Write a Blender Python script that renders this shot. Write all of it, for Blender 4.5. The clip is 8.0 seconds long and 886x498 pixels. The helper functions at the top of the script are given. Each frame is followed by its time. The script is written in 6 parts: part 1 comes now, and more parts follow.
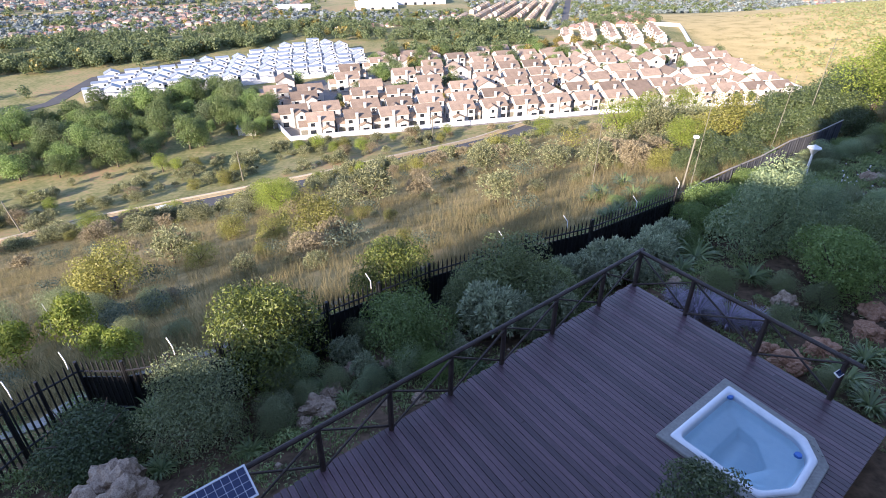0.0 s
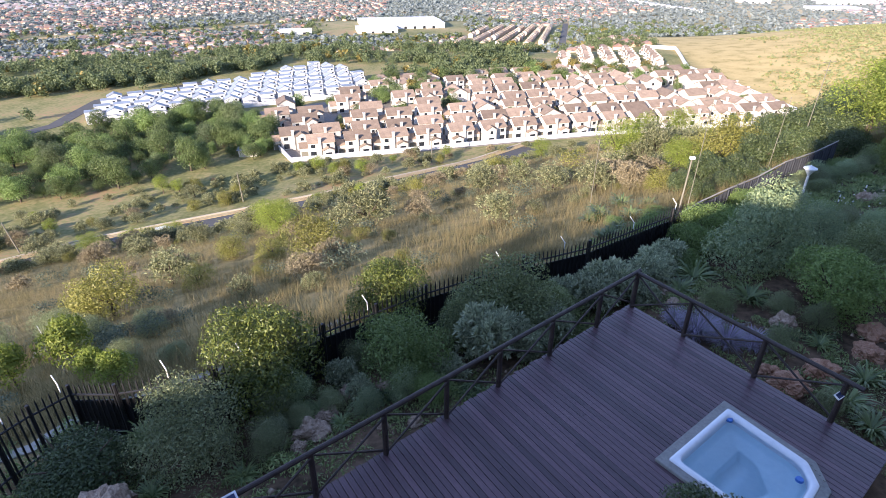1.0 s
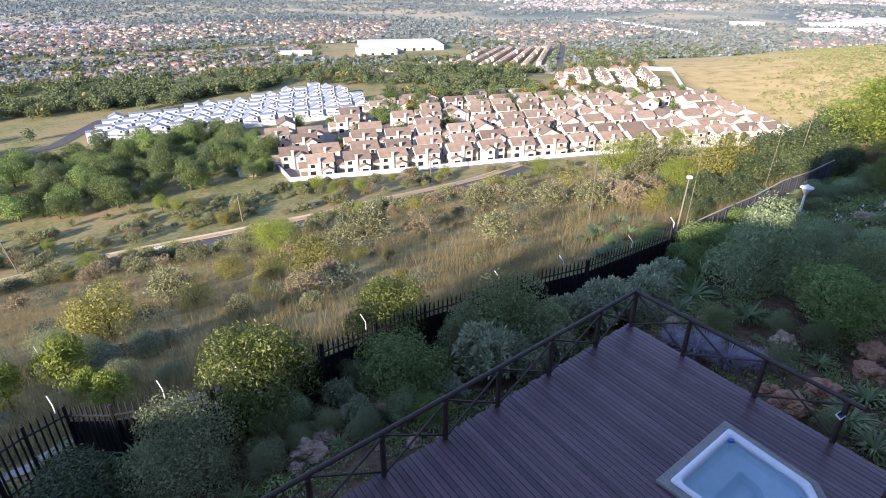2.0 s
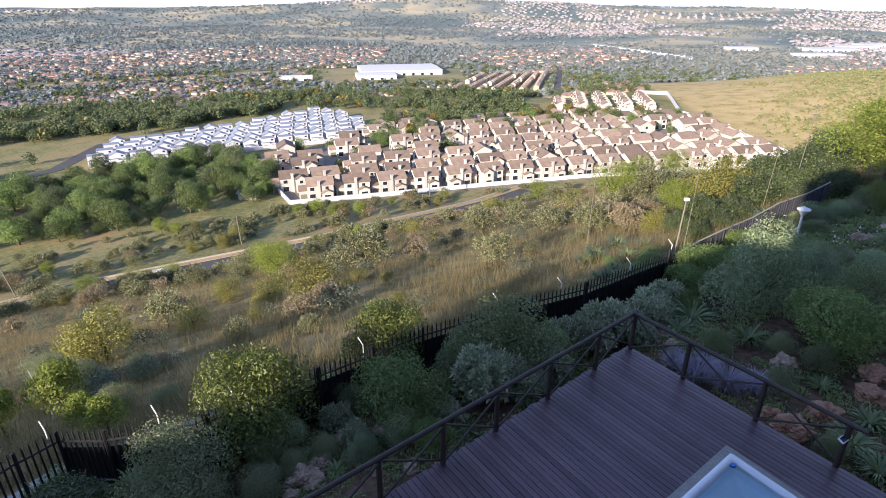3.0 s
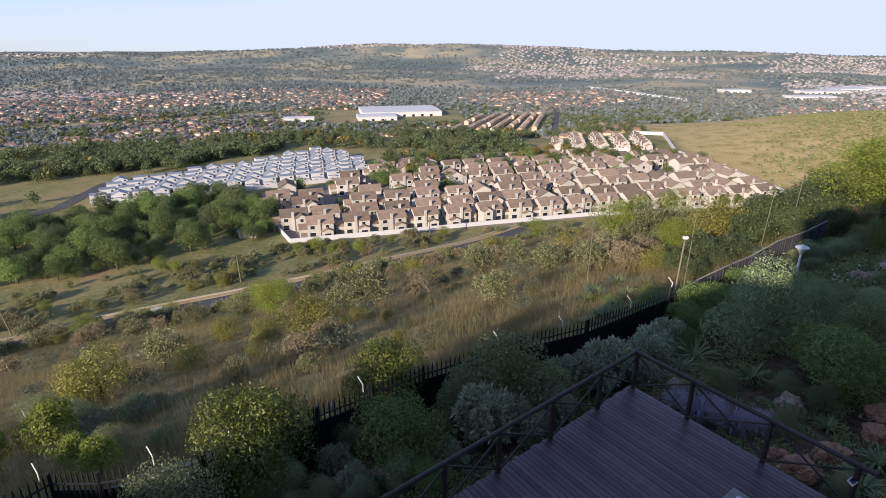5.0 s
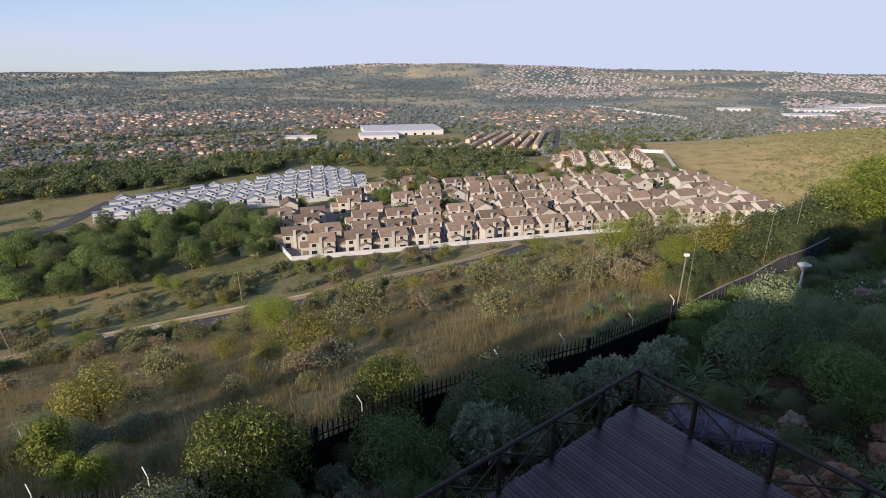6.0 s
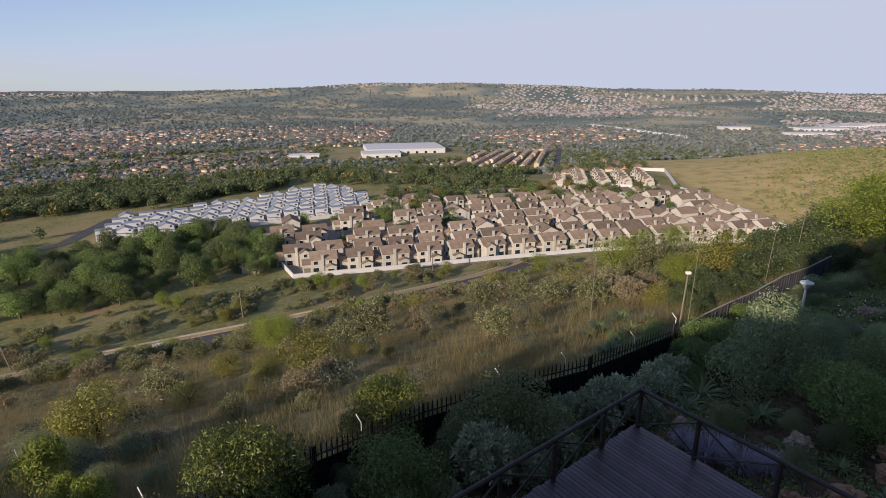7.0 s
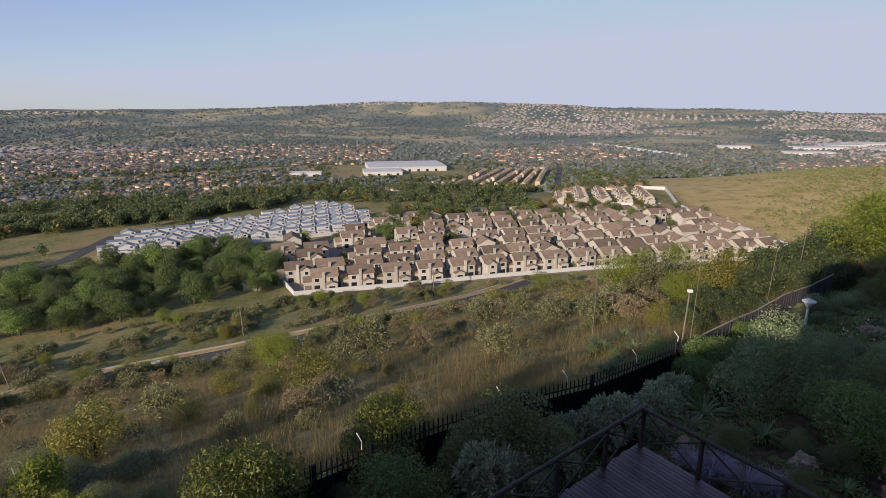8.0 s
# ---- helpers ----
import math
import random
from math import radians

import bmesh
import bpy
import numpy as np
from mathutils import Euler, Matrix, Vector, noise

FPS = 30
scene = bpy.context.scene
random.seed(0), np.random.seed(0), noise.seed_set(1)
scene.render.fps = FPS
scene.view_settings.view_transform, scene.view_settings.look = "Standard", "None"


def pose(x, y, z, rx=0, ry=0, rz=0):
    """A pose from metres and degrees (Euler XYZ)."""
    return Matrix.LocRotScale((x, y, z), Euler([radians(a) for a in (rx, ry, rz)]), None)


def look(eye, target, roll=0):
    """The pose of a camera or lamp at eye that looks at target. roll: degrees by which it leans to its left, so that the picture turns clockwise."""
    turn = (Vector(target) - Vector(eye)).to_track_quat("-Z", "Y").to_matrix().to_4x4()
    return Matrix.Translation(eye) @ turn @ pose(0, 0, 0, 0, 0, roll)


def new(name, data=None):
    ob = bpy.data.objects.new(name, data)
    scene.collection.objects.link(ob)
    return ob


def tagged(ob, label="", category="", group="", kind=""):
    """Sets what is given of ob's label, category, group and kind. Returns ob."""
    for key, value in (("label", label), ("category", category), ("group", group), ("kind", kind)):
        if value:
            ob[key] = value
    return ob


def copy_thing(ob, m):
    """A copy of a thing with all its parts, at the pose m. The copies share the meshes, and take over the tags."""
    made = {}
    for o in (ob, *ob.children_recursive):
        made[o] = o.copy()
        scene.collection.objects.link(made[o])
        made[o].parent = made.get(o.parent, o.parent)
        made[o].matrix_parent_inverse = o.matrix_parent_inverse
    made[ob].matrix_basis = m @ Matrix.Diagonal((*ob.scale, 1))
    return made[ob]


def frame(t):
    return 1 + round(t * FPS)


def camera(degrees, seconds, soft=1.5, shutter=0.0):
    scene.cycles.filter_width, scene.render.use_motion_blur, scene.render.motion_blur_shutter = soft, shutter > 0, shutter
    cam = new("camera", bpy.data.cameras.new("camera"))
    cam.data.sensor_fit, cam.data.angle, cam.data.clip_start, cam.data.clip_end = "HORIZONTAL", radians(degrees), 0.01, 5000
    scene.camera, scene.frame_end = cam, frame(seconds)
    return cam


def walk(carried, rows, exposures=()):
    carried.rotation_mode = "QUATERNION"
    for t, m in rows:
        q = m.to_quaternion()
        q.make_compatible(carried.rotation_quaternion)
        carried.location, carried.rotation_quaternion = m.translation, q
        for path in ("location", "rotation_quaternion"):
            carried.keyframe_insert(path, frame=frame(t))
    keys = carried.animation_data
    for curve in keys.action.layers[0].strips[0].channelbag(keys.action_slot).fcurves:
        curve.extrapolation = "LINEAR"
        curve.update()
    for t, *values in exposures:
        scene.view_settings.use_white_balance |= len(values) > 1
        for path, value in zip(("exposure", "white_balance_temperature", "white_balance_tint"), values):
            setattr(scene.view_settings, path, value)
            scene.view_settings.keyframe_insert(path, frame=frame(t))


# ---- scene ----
cam = camera(76.3, 8.0, soft=0.6)

PATH = [
    (0, (-0.169, -0.605, 8.083), (-0.136, 1.118, 7.068), 0.4),
    (0.5, (-0.165, -0.584, 8.084), (-0.13, 1.156, 7.098), 0.4),
    (1, (-0.085, -0.571, 8.084), (-0.051, 1.188, 7.132), 0.3),
    (1.5, (-0.085, -0.589, 8.089), (-0.049, 1.185, 7.166), 0.3),
    (3, (-0.038, -0.572, 8.084), (0.003, 1.252, 7.264), 0.2),
    (3.5, (-0.057, -0.602, 8.092), (-0.012, 1.237, 7.308), 0.2),
    (4, (-0.067, -0.601, 8.096), (-0.021, 1.253, 7.346), 0.1),
    (4.5, (-0.08, -0.621, 8.094), (-0.034, 1.244, 7.372), 0.2),
    (6, (-0.019, -0.577, 8.068), (0.019, 1.319, 7.433), 0.1),
    (6.5, (-0.007, -0.543, 8.048), (0.029, 1.363, 7.443), 0.1),
    (7, (0.019, -0.549, 8.054), (0.051, 1.366, 7.479), 0.1),
    (7.5, (0.048, -0.552, 8.063), (0.078, 1.372, 7.517), 0.1),
    (8, (0.01, -0.576, 8.057), (0.038, 1.356, 7.542), 0.2),
]
walk(cam, [(t, look(eye, target, roll)) for t, eye, target, roll in PATH], exposures=[(0.0, 1.68, 6200, 19), (4.5, 0.74, 6450, 18), (8.0, 0.07, 6900, 16)])

# world and sun
SUN_AZ, SUN_EL = radians(215), radians(17)   # where the sun stands: compass angle from +y towards +x, height
world = bpy.data.worlds.new("world")
scene.world = world
world.use_nodes = True
wn = world.node_tree.nodes
sky = wn.new("ShaderNodeTexSky")
sky.sky_type, sky.sun_disc = "NISHITA", False
sky.sun_elevation, sky.sun_rotation = SUN_EL, SUN_AZ
sky.altitude, sky.air_density, sky.dust_density, sky.ozone_density = 1400, 1.0, 0.2, 3.0
wn["Background"].inputs[1].default_value = 0.125
pale, tint = wn.new("ShaderNodeHueSaturation"), wn.new("ShaderNodeMix")   # the haze of the high plateau pales the sky
pale.inputs["Saturation"].default_value, pale.inputs["Value"].default_value = 0.82, 1.6
soft_sky = wn.new("ShaderNodeGamma")
soft_sky.inputs[1].default_value = 0.64
tint.data_type, tint.blend_type = "RGBA", "MULTIPLY"
tint.inputs[0].default_value, tint.inputs[7].default_value = 1.0, (0.84, 0.94, 1.20, 1)
world.node_tree.links.new(sky.outputs[0], soft_sky.inputs[0])
world.node_tree.links.new(soft_sky.outputs[0], pale.inputs["Color"])
world.node_tree.links.new(pale.outputs[0], tint.inputs[6])
haze = wn.new("ShaderNodeMix")          # dust that holds down the glare above the horizon
haze.data_type, haze.blend_type = "RGBA", "DARKEN"
haze.inputs[0].default_value, haze.inputs[7].default_value = 1.0, (3.75, 4.4, 5.65, 1)
world.node_tree.links.new(tint.outputs[2], haze.inputs[6])
world.node_tree.links.new(haze.outputs[2], wn["Background"].inputs[0])
sun_to = Vector((math.sin(SUN_AZ) * math.cos(SUN_EL), math.cos(SUN_AZ) * math.cos(SUN_EL), math.sin(SUN_EL)))
sun = new("sun", bpy.data.lights.new("sun", "SUN"))
sun.data.energy, sun.data.angle, sun.data.color = 4.9, radians(0.6), (1.0, 0.865, 0.69)
sun.matrix_world = look(sun_to * 200, (0, 0, 0))

# ---- tools ----
def smooth(a, b, v):
    u = np.clip((v - a) / (b - a), 0, 1)
    return u * u * (3 - 2 * u)


ALONG, DOWN = np.array((0.854, 0.52)), np.array((-0.52, 0.854))   # along the slope, and down it


def wave(x, y, size, seed):
    """Cheap smooth noise of about -1 to 1."""
    r = np.random.RandomState(seed)
    out = 0
    for k in range(6):
        a, p, f = r.rand() * 6.28, r.rand() * 6.28, (0.6 + 0.9 * r.rand()) / size
        out = out + np.sin((x * math.cos(a) + y * math.sin(a)) * f * 6.28 + p)
    return out / 3


def ground(x, y):
    """Height of the ground, for arrays."""
    x, y = np.asarray(x, float), np.asarray(y, float)
    s = x * DOWN[0] + y * DOWN[1]
    s = s + 0.38 * np.maximum(0, x * ALONG[0] + y * ALONG[1] - 70) * smooth(20, 60, s)
    z = np.interp(s, [-300, -120, -40, -8, 0, 7, 14, 40, 75, 100, 131, 139, 160, 175, 300], [62, 44, 17, 2.2, -0.6, -1.2, -3.2, -13.6, -28, -38.6, -52.0, -52.6, -55.4, -56, -56])
    d = np.hypot(x, y)
    z = np.where(d > 60, z + 0.8 * wave(x, y, 60, 3) * smooth(60, 100, d) * (1 - smooth(112, 128, s)), z)
    z = z + 0.12 * wave(x, y, 3.5, 5) * smooth(8, 20, d) * (1 - smooth(90, 100, s))
    # grassy hill to the east
    z = z + 26 * smooth(155, 390, x - 0.12 * (y - 300)) * smooth(140, 230, y) * (1 - smooth(430, 800, y))
    # the plain sinks beyond the estates and climbs again to low ridges
    east = smooth(60, 150, x - 0.12 * (y - 300))
    z = z - 46 * (smooth(385, 620, d) * (1 - east) + smooth(400, 950, d) * east) + 26 * smooth(2300, 4800, d)
    z = z + smooth(700, 2200, d) * (7 * wave(x, y, 1500, 8) + 4 * wave(x, y, 600, 9))
    z = z + 80 * np.exp(-((x - 60) / 1050) ** 2 - ((y - 3300) / 500) ** 2) + 22 * np.exp(-((x + 1700) / 900) ** 2 - ((y - 3000) / 450) ** 2)
    z = z + 26 * np.exp(-((x - 1500) / 900) ** 2 - ((y - 3900) / 500) ** 2)
    return z


def gz(x, y):
    return float(ground(x, y))


def material(name, colours, scale=5.0, rough=0.8, bump=0.3, fine=8.0, metal=0.0, vary=0.0, sheen=0.0):
    """Two scales of noise between colours, fine relief, and a spread from thing to thing."""
    m = bpy.data.materials.new(name)
    m.use_nodes = True
    nt = m.node_tree
    b = nt.nodes["Principled BSDF"]
    co = nt.nodes.new("ShaderNodeTexCoord")
    n1, n2 = nt.nodes.new("ShaderNodeTexNoise"), nt.nodes.new("ShaderNodeTexNoise")
    n1.inputs["Scale"].default_value, n2.inputs["Scale"].default_value = scale, scale * fine
    n1.inputs["Detail"].default_value, n2.inputs["Detail"].default_value = 4, 3
    mix = nt.nodes.new("ShaderNodeMath")
    mix.operation = "MULTIPLY_ADD"
    mix.inputs[1].default_value = 0.45
    half = nt.nodes.new("ShaderNodeMath")
    half.operation = "MULTIPLY"
    half.inputs[1].default_value = 0.55
    ramp = nt.nodes.new("ShaderNodeValToRGB")
    el = ramp.color_ramp.elements
    while len(el) < len(colours):
        el.new(0.5)
    for k, c in enumerate(colours):
        el[k].position = 0.32 + 0.36 * k / max(1, len(colours) - 1)
        el[k].color = (*c, 1)
    ln = nt.links.new
    for n in (n1, n2):
        ln(co.outputs["Object"], n.inputs["Vector"])
    ln(n2.outputs[0], half.inputs[0])
    ln(n1.outputs[0], mix.inputs[0])
    ln(half.outputs[0], mix.inputs[2])
    ln(mix.outputs[0], ramp.inputs[0])
    col = ramp.outputs[0]
    if vary:
        info, hsv, rng = nt.nodes.new("ShaderNodeObjectInfo"), nt.nodes.new("ShaderNodeHueSaturation"), nt.nodes.new("ShaderNodeMapRange")
        rng.inputs[3].default_value, rng.inputs[4].default_value = 1 - vary, 1 + vary
        ln(info.outputs["Random"], rng.inputs[0])
        ln(rng.outputs[0], hsv.inputs["Value"])
        ln(col, hsv.inputs["Color"])
        col = hsv.outputs[0]
    ln(col, b.inputs["Base Color"])
    b.inputs["Roughness"].default_value, b.inputs["Metallic"].default_value = rough, metal
    if bump:
        bp = nt.nodes.new("ShaderNodeBump")
        bp.inputs["Strength"].default_value, bp.inputs["Distance"].default_value = bump, 0.02
        ln(n2.outputs[0], bp.inputs["Height"])
        ln(bp.outputs[0], b.inputs["Normal"])
    return m


def mesh_np(name, verts, faces, smooth_shade=False):
    me = bpy.data.meshes.new(name)
    verts, faces = np.asarray(verts, np.float32), np.asarray(faces, np.int32)
    n, k = faces.shape
    me.vertices.add(len(verts))
    me.vertices.foreach_set("co", verts.ravel())
    me.loops.add(n * k)
    me.loops.foreach_set("vertex_index", faces.ravel())
    me.polygons.add(n)
    me.polygons.foreach_set("loop_start", np.arange(n, dtype=np.int32) * k)
    if smooth_shade:
        me.polygons.foreach_set("use_smooth", np.ones(n, bool))
    me.update(calc_edges=True)
    return me


def part(name, bm, mat, parent=None, label=""):
    """Links a bmesh, or a mesh, as one object."""
    if isinstance(bm, bmesh.types.BMesh):
        me = bpy.data.meshes.new(name)
        bm.to_mesh(me)
        bm.free()
    else:
        me = bm
    if mat and not me.materials:
        me.materials.append(mat)
    ob = new(name, me)
    if parent:
        ob.parent = parent
    return tagged(ob, label)


def box(bm, x0, y0, z0, x1, y1, z1, m=None):
    vs = bmesh.ops.create_cube(bm, size=1, matrix=(m or Matrix()) @ Matrix.Translation(((x0 + x1) / 2, (y0 + y1) / 2, (z0 + z1) / 2)) @ Matrix.Diagonal((x1 - x0, y1 - y0, z1 - z0, 1)))
    return vs["verts"]


def bar(bm, a, b, r, r2=None, sides=8):
    """A round bar from a to b."""
    a, b = Vector(a), Vector(b)
    m = Matrix.Translation((a + b) / 2) @ (b - a).to_track_quat("Z", "Y").to_matrix().to_4x4()
    bmesh.ops.create_cone(bm, cap_ends=True, segments=sides, radius1=r, radius2=r if r2 is None else r2, depth=(b - a).length, matrix=m)


def leaf_material(name, colours, rough=0.55, glow=0.3):
    """Leaves: every leaf takes its own shade; a part of the light shines through."""
    m = bpy.data.materials.new(name)
    m.use_nodes = True
    nt = m.node_tree
    b, out = nt.nodes["Principled BSDF"], nt.nodes["Material Output"]
    geo, ramp = nt.nodes.new("ShaderNodeNewGeometry"), nt.nodes.new("ShaderNodeValToRGB")
    el = ramp.color_ramp.elements
    while len(el) < len(colours):
        el.new(0.5)
    for k, c in enumerate(colours):
        el[k].position = k / (len(colours) - 1)
        el[k].color = (*c, 1)
    info, hsv, rng = nt.nodes.new("ShaderNodeObjectInfo"), nt.nodes.new("ShaderNodeHueSaturation"), nt.nodes.new("ShaderNodeMapRange")
    rng.inputs[3].default_value, rng.inputs[4].default_value = 0.8, 1.2
    tr, mx = nt.nodes.new("ShaderNodeBsdfTranslucent"), nt.nodes.new("ShaderNodeMixShader")
    ln = nt.links.new
    ln(geo.outputs["Random Per Island"], ramp.inputs[0])
    ln(info.outputs["Random"], rng.inputs[0])
    ln(rng.outputs[0], hsv.inputs["Value"])
    ln(ramp.outputs[0], hsv.inputs["Color"])
    ln(hsv.outputs[0], b.inputs["Base Color"])
    ln(hsv.outputs[0], tr.inputs["Color"])
    b.inputs["Roughness"].default_value = rough
    mx.inputs[0].default_value = glow
    ln(b.outputs[0], mx.inputs[1])
    ln(tr.outputs[0], mx.inputs[2])
    ln(mx.outputs[0], out.inputs[0])
    return m


def leaves(seed, n, size, lobes=7, slim=0.45, flat=1.0, up=0.0, depth=0.35, core=0.55):
    """Leaf quads on the skins of several lobes that make up a crown of radius 1 about the origin: verts and faces."""
    r = np.random.RandomState(seed)
    c = r.normal(size=(lobes, 3))
    c /= np.linalg.norm(c, axis=1)[:, None]
    c *= core * r.uniform(0.6, 1.1, (lobes, 1))
    c[0] = 0
    lr = r.uniform(0.24, 0.54, lobes)
    lr[0] = 0.62
    k = r.choice(lobes, n, p=lr ** 2 / (lr ** 2).sum())
    v = r.normal(size=(n, 3))
    v /= np.linalg.norm(v, axis=1)[:, None]
    v[:, 2] = np.where(v[:, 2] < -0.5, -v[:, 2], v[:, 2])
    p = c[k] + v * (lr[k] * (1.0 + 0.22 * r.rand(n) ** 4 - depth * r.rand(n) ** 2))[:, None]
    p[:, 2] *= flat
    nrm = v + 0.7 * r.normal(size=(n, 3))
    nrm /= np.linalg.norm(nrm, axis=1)[:, None]
    t = r.normal(size=(n, 3)) + np.array((0, 0, up))
    t -= (t * nrm).sum(1)[:, None] * nrm
    t /= np.linalg.norm(t, axis=1)[:, None]
    w = np.cross(nrm, t)
    h = (size * r.uniform(0.6, 1.3, n))[:, None]
    V = np.stack([p - t * h * 0.5, p + w * h * slim * 0.5 + nrm * h * 0.1, p + t * h * 0.55, p - w * h * slim * 0.5 + nrm * h * 0.1], 1).reshape(-1, 3)
    return V, np.arange(4 * n).reshape(-1, 4)


def rosettes(seed, n, k, size, flat=1.0, lobes=8):
    """Upright tufts of narrow leaves at the twig ends."""
    r = np.random.RandomState(seed)
    tips, _ = leaves(seed, n, 0.01, lobes, flat=flat, depth=0.3)
    tips = tips[::4]
    out = tips + np.array((0, 0, 0.6))
    ax = out / np.linalg.norm(out, axis=1)[:, None]
    P, A = np.repeat(tips, k, 0), np.repeat(ax, k, 0)
    t = A * r.uniform(0.3, 1.0, (n * k, 1)) + 0.75 * r.normal(size=(n * k, 3))
    t /= np.linalg.norm(t, axis=1)[:, None]
    w = np.cross(t, r.normal(size=(n * k, 3)))
    w /= np.linalg.norm(w, axis=1)[:, None]
    h = size * r.uniform(0.7, 1.2, (n * k, 1))
    V = np.stack([P, P + t * h * 0.6 + w * h * 0.13, P + t * h, P + t * h * 0.6 - w * h * 0.13], 1).reshape(-1, 3)
    return V, np.arange(4 * n * k).reshape(-1, 4)


def limbs(seed, base, height, thick, n=5, spread=0.6):
    """A tapered trunk that forks into limbs; the crown's middle is the origin."""
    r = random.Random(seed)
    bm = bmesh.new()
    fork = Vector((r.uniform(-0.06, 0.06), r.uniform(-0.06, 0.06), base + height * 0.55))
    bar(bm, (0, 0, base), fork, thick, thick * 0.72, 7)
    for k in range(n):
        a = k * 6.28 / n + r.uniform(-0.4, 0.4)
        mid = fork + Vector((math.cos(a) * spread * 0.5, math.sin(a) * spread * 0.5, r.uniform(0.25, 0.45)))
        tip = mid + Vector((math.cos(a) * spread * 0.4, math.sin(a) * spread * 0.4, r.uniform(0.1, 0.4)))
        bar(bm, fork - Vector((0, 0, 0.03)), mid, thick * 0.55, thick * 0.35, 5)
        bar(bm, mid, tip, thick * 0.35, thick * 0.12, 5)
    return bm


def plant(kind, mesh, mat, bark, label, category, seed, base=-1.0, thick=0.06, group=""):
    """A bush or tree of crown radius 1, its foot at the origin."""
    ob = tagged(new(kind), label, category, group)
    cr = part("crown", mesh, mat, ob)
    cr.location.z = -base
    tk = part("trunk", limbs(seed, base, -base + 0.2, thick), bark, ob)
    tk.location.z = -base
    return ob


def put(proto, x, y, r, turn=0.0, z=None, squash=1.0, sink=0.03):
    z = gz(x, y) if z is None else z
    return copy_thing(proto, Matrix.Translation((x, y, z - sink * r)) @ Matrix.Rotation(turn, 4, "Z") @ Matrix.Diagonal((r, r, r * squash, 1)))


# ---- materials ----
m_bark = material("bark", [(0.06, 0.045, 0.03), (0.12, 0.09, 0.065)], 6, 0.95, 0.6)
m_leaf_glossy = leaf_material("glossy_leaf", [(0.055, 0.085, 0.018), (0.14, 0.18, 0.035), (0.28, 0.31, 0.068)], 0.45, 0.35)
m_leaf_fine = leaf_material("grey_green_leaf", [(0.11, 0.14, 0.066), (0.20, 0.235, 0.11), (0.30, 0.33, 0.155)], 0.6)
m_leaf_hedge = leaf_material("hedge_leaf", [(0.04, 0.066, 0.026), (0.08, 0.118, 0.045), (0.125, 0.17, 0.066)], 0.55)
m_leaf_bright = leaf_material("fresh_leaf", [(0.0978, 0.161, 0.0403), (0.167, 0.247, 0.0667), (0.236, 0.316, 0.0978)], 0.55, 0.35)
m_leaf_dark = leaf_material("dark_leaf", [(0.108, 0.146, 0.0569), (0.197, 0.247, 0.0949), (0.291, 0.336, 0.139)], 0.5)
m_leaf_protea = leaf_material("silver_leaf", [(0.16, 0.195, 0.12), (0.30, 0.345, 0.21), (0.44, 0.475, 0.30)], 0.6)
m_leaf_lav = leaf_material("sage_leaf", [(0.15, 0.217, 0.112), (0.255, 0.33, 0.173), (0.375, 0.435, 0.21)], 0.6)
m_leaf_purple = leaf_material("lavender_spike", [(0.18, 0.19, 0.17), (0.32, 0.29, 0.37), (0.45, 0.38, 0.55)], 0.7)
m_leaf_yellow = leaf_material("yellow_leaf", [(0.138, 0.144, 0.028), (0.23, 0.224, 0.05), (0.333, 0.31, 0.085)], 0.5, 0.4)
m_leaf_dry = leaf_material("dry_twig", [(0.168, 0.144, 0.0862), (0.264, 0.219, 0.132), (0.348, 0.288, 0.172)], 0.8)
m_leaf_wood = leaf_material("valley_leaf", [(0.065, 0.10, 0.03), (0.11, 0.155, 0.045), (0.165, 0.215, 0.068)], 0.55)
m_leaf_plain = leaf_material("plain_tree_leaf", [(0.085, 0.12, 0.048), (0.13, 0.17, 0.068), (0.18, 0.215, 0.095)], 0.6)
m_leaf_autumn = leaf_material("autumn_leaf", [(0.15, 0.13, 0.03), (0.20, 0.165, 0.04), (0.25, 0.20, 0.06)], 0.6)
m_leaf_hill = leaf_material("hill_bush_leaf", [(0.209, 0.234, 0.099), (0.306, 0.328, 0.141), (0.402, 0.39, 0.182)], 0.7)
# pale blue-grey: distance haze painted into the far trees' leaf colour
m_leaf_far = leaf_material("hazed_tree_leaf", [(0.18, 0.22, 0.215), (0.24, 0.28, 0.27), (0.30, 0.335, 0.32)], 0.7)
m_leaf_tree = leaf_material("hillside_tree_leaf", [(0.13, 0.18, 0.024), (0.21, 0.27, 0.038), (0.32, 0.36, 0.066)], 0.65, 0.4)
m_leaf_scrub = leaf_material("scrub_leaf", [(0.07, 0.08, 0.035), (0.20, 0.21, 0.10), (0.37, 0.37, 0.19)], 0.65, 0.35)
m_leaf_blue = leaf_material("blue_green_leaf", [(0.05, 0.07, 0.045), (0.11, 0.14, 0.09), (0.20, 0.23, 0.15)], 0.65)
m_leaf_thicket = leaf_material("thicket_leaf", [(0.035, 0.055, 0.02), (0.07, 0.10, 0.035), (0.13, 0.16, 0.06)], 0.5, 0.25)
m_strap = leaf_material("strap_leaf", [(0.0845, 0.13, 0.052), (0.163, 0.221, 0.0845), (0.234, 0.293, 0.117)], 0.45)
m_grass = leaf_material("dry_grass", [(0.13, 0.12, 0.055), (0.23, 0.185, 0.085), (0.35, 0.275, 0.13), (0.15, 0.15, 0.068)], 0.8, 0.4)
m_cover = leaf_material("ground_cover", [(0.13, 0.19, 0.07), (0.24, 0.31, 0.115), (0.35, 0.39, 0.165)], 0.6)
m_rock = material("lichened_rock", [(0.15, 0.10, 0.068), (0.31, 0.23, 0.165), (0.46, 0.37, 0.28)], 3, 0.9, 0.8, 6)
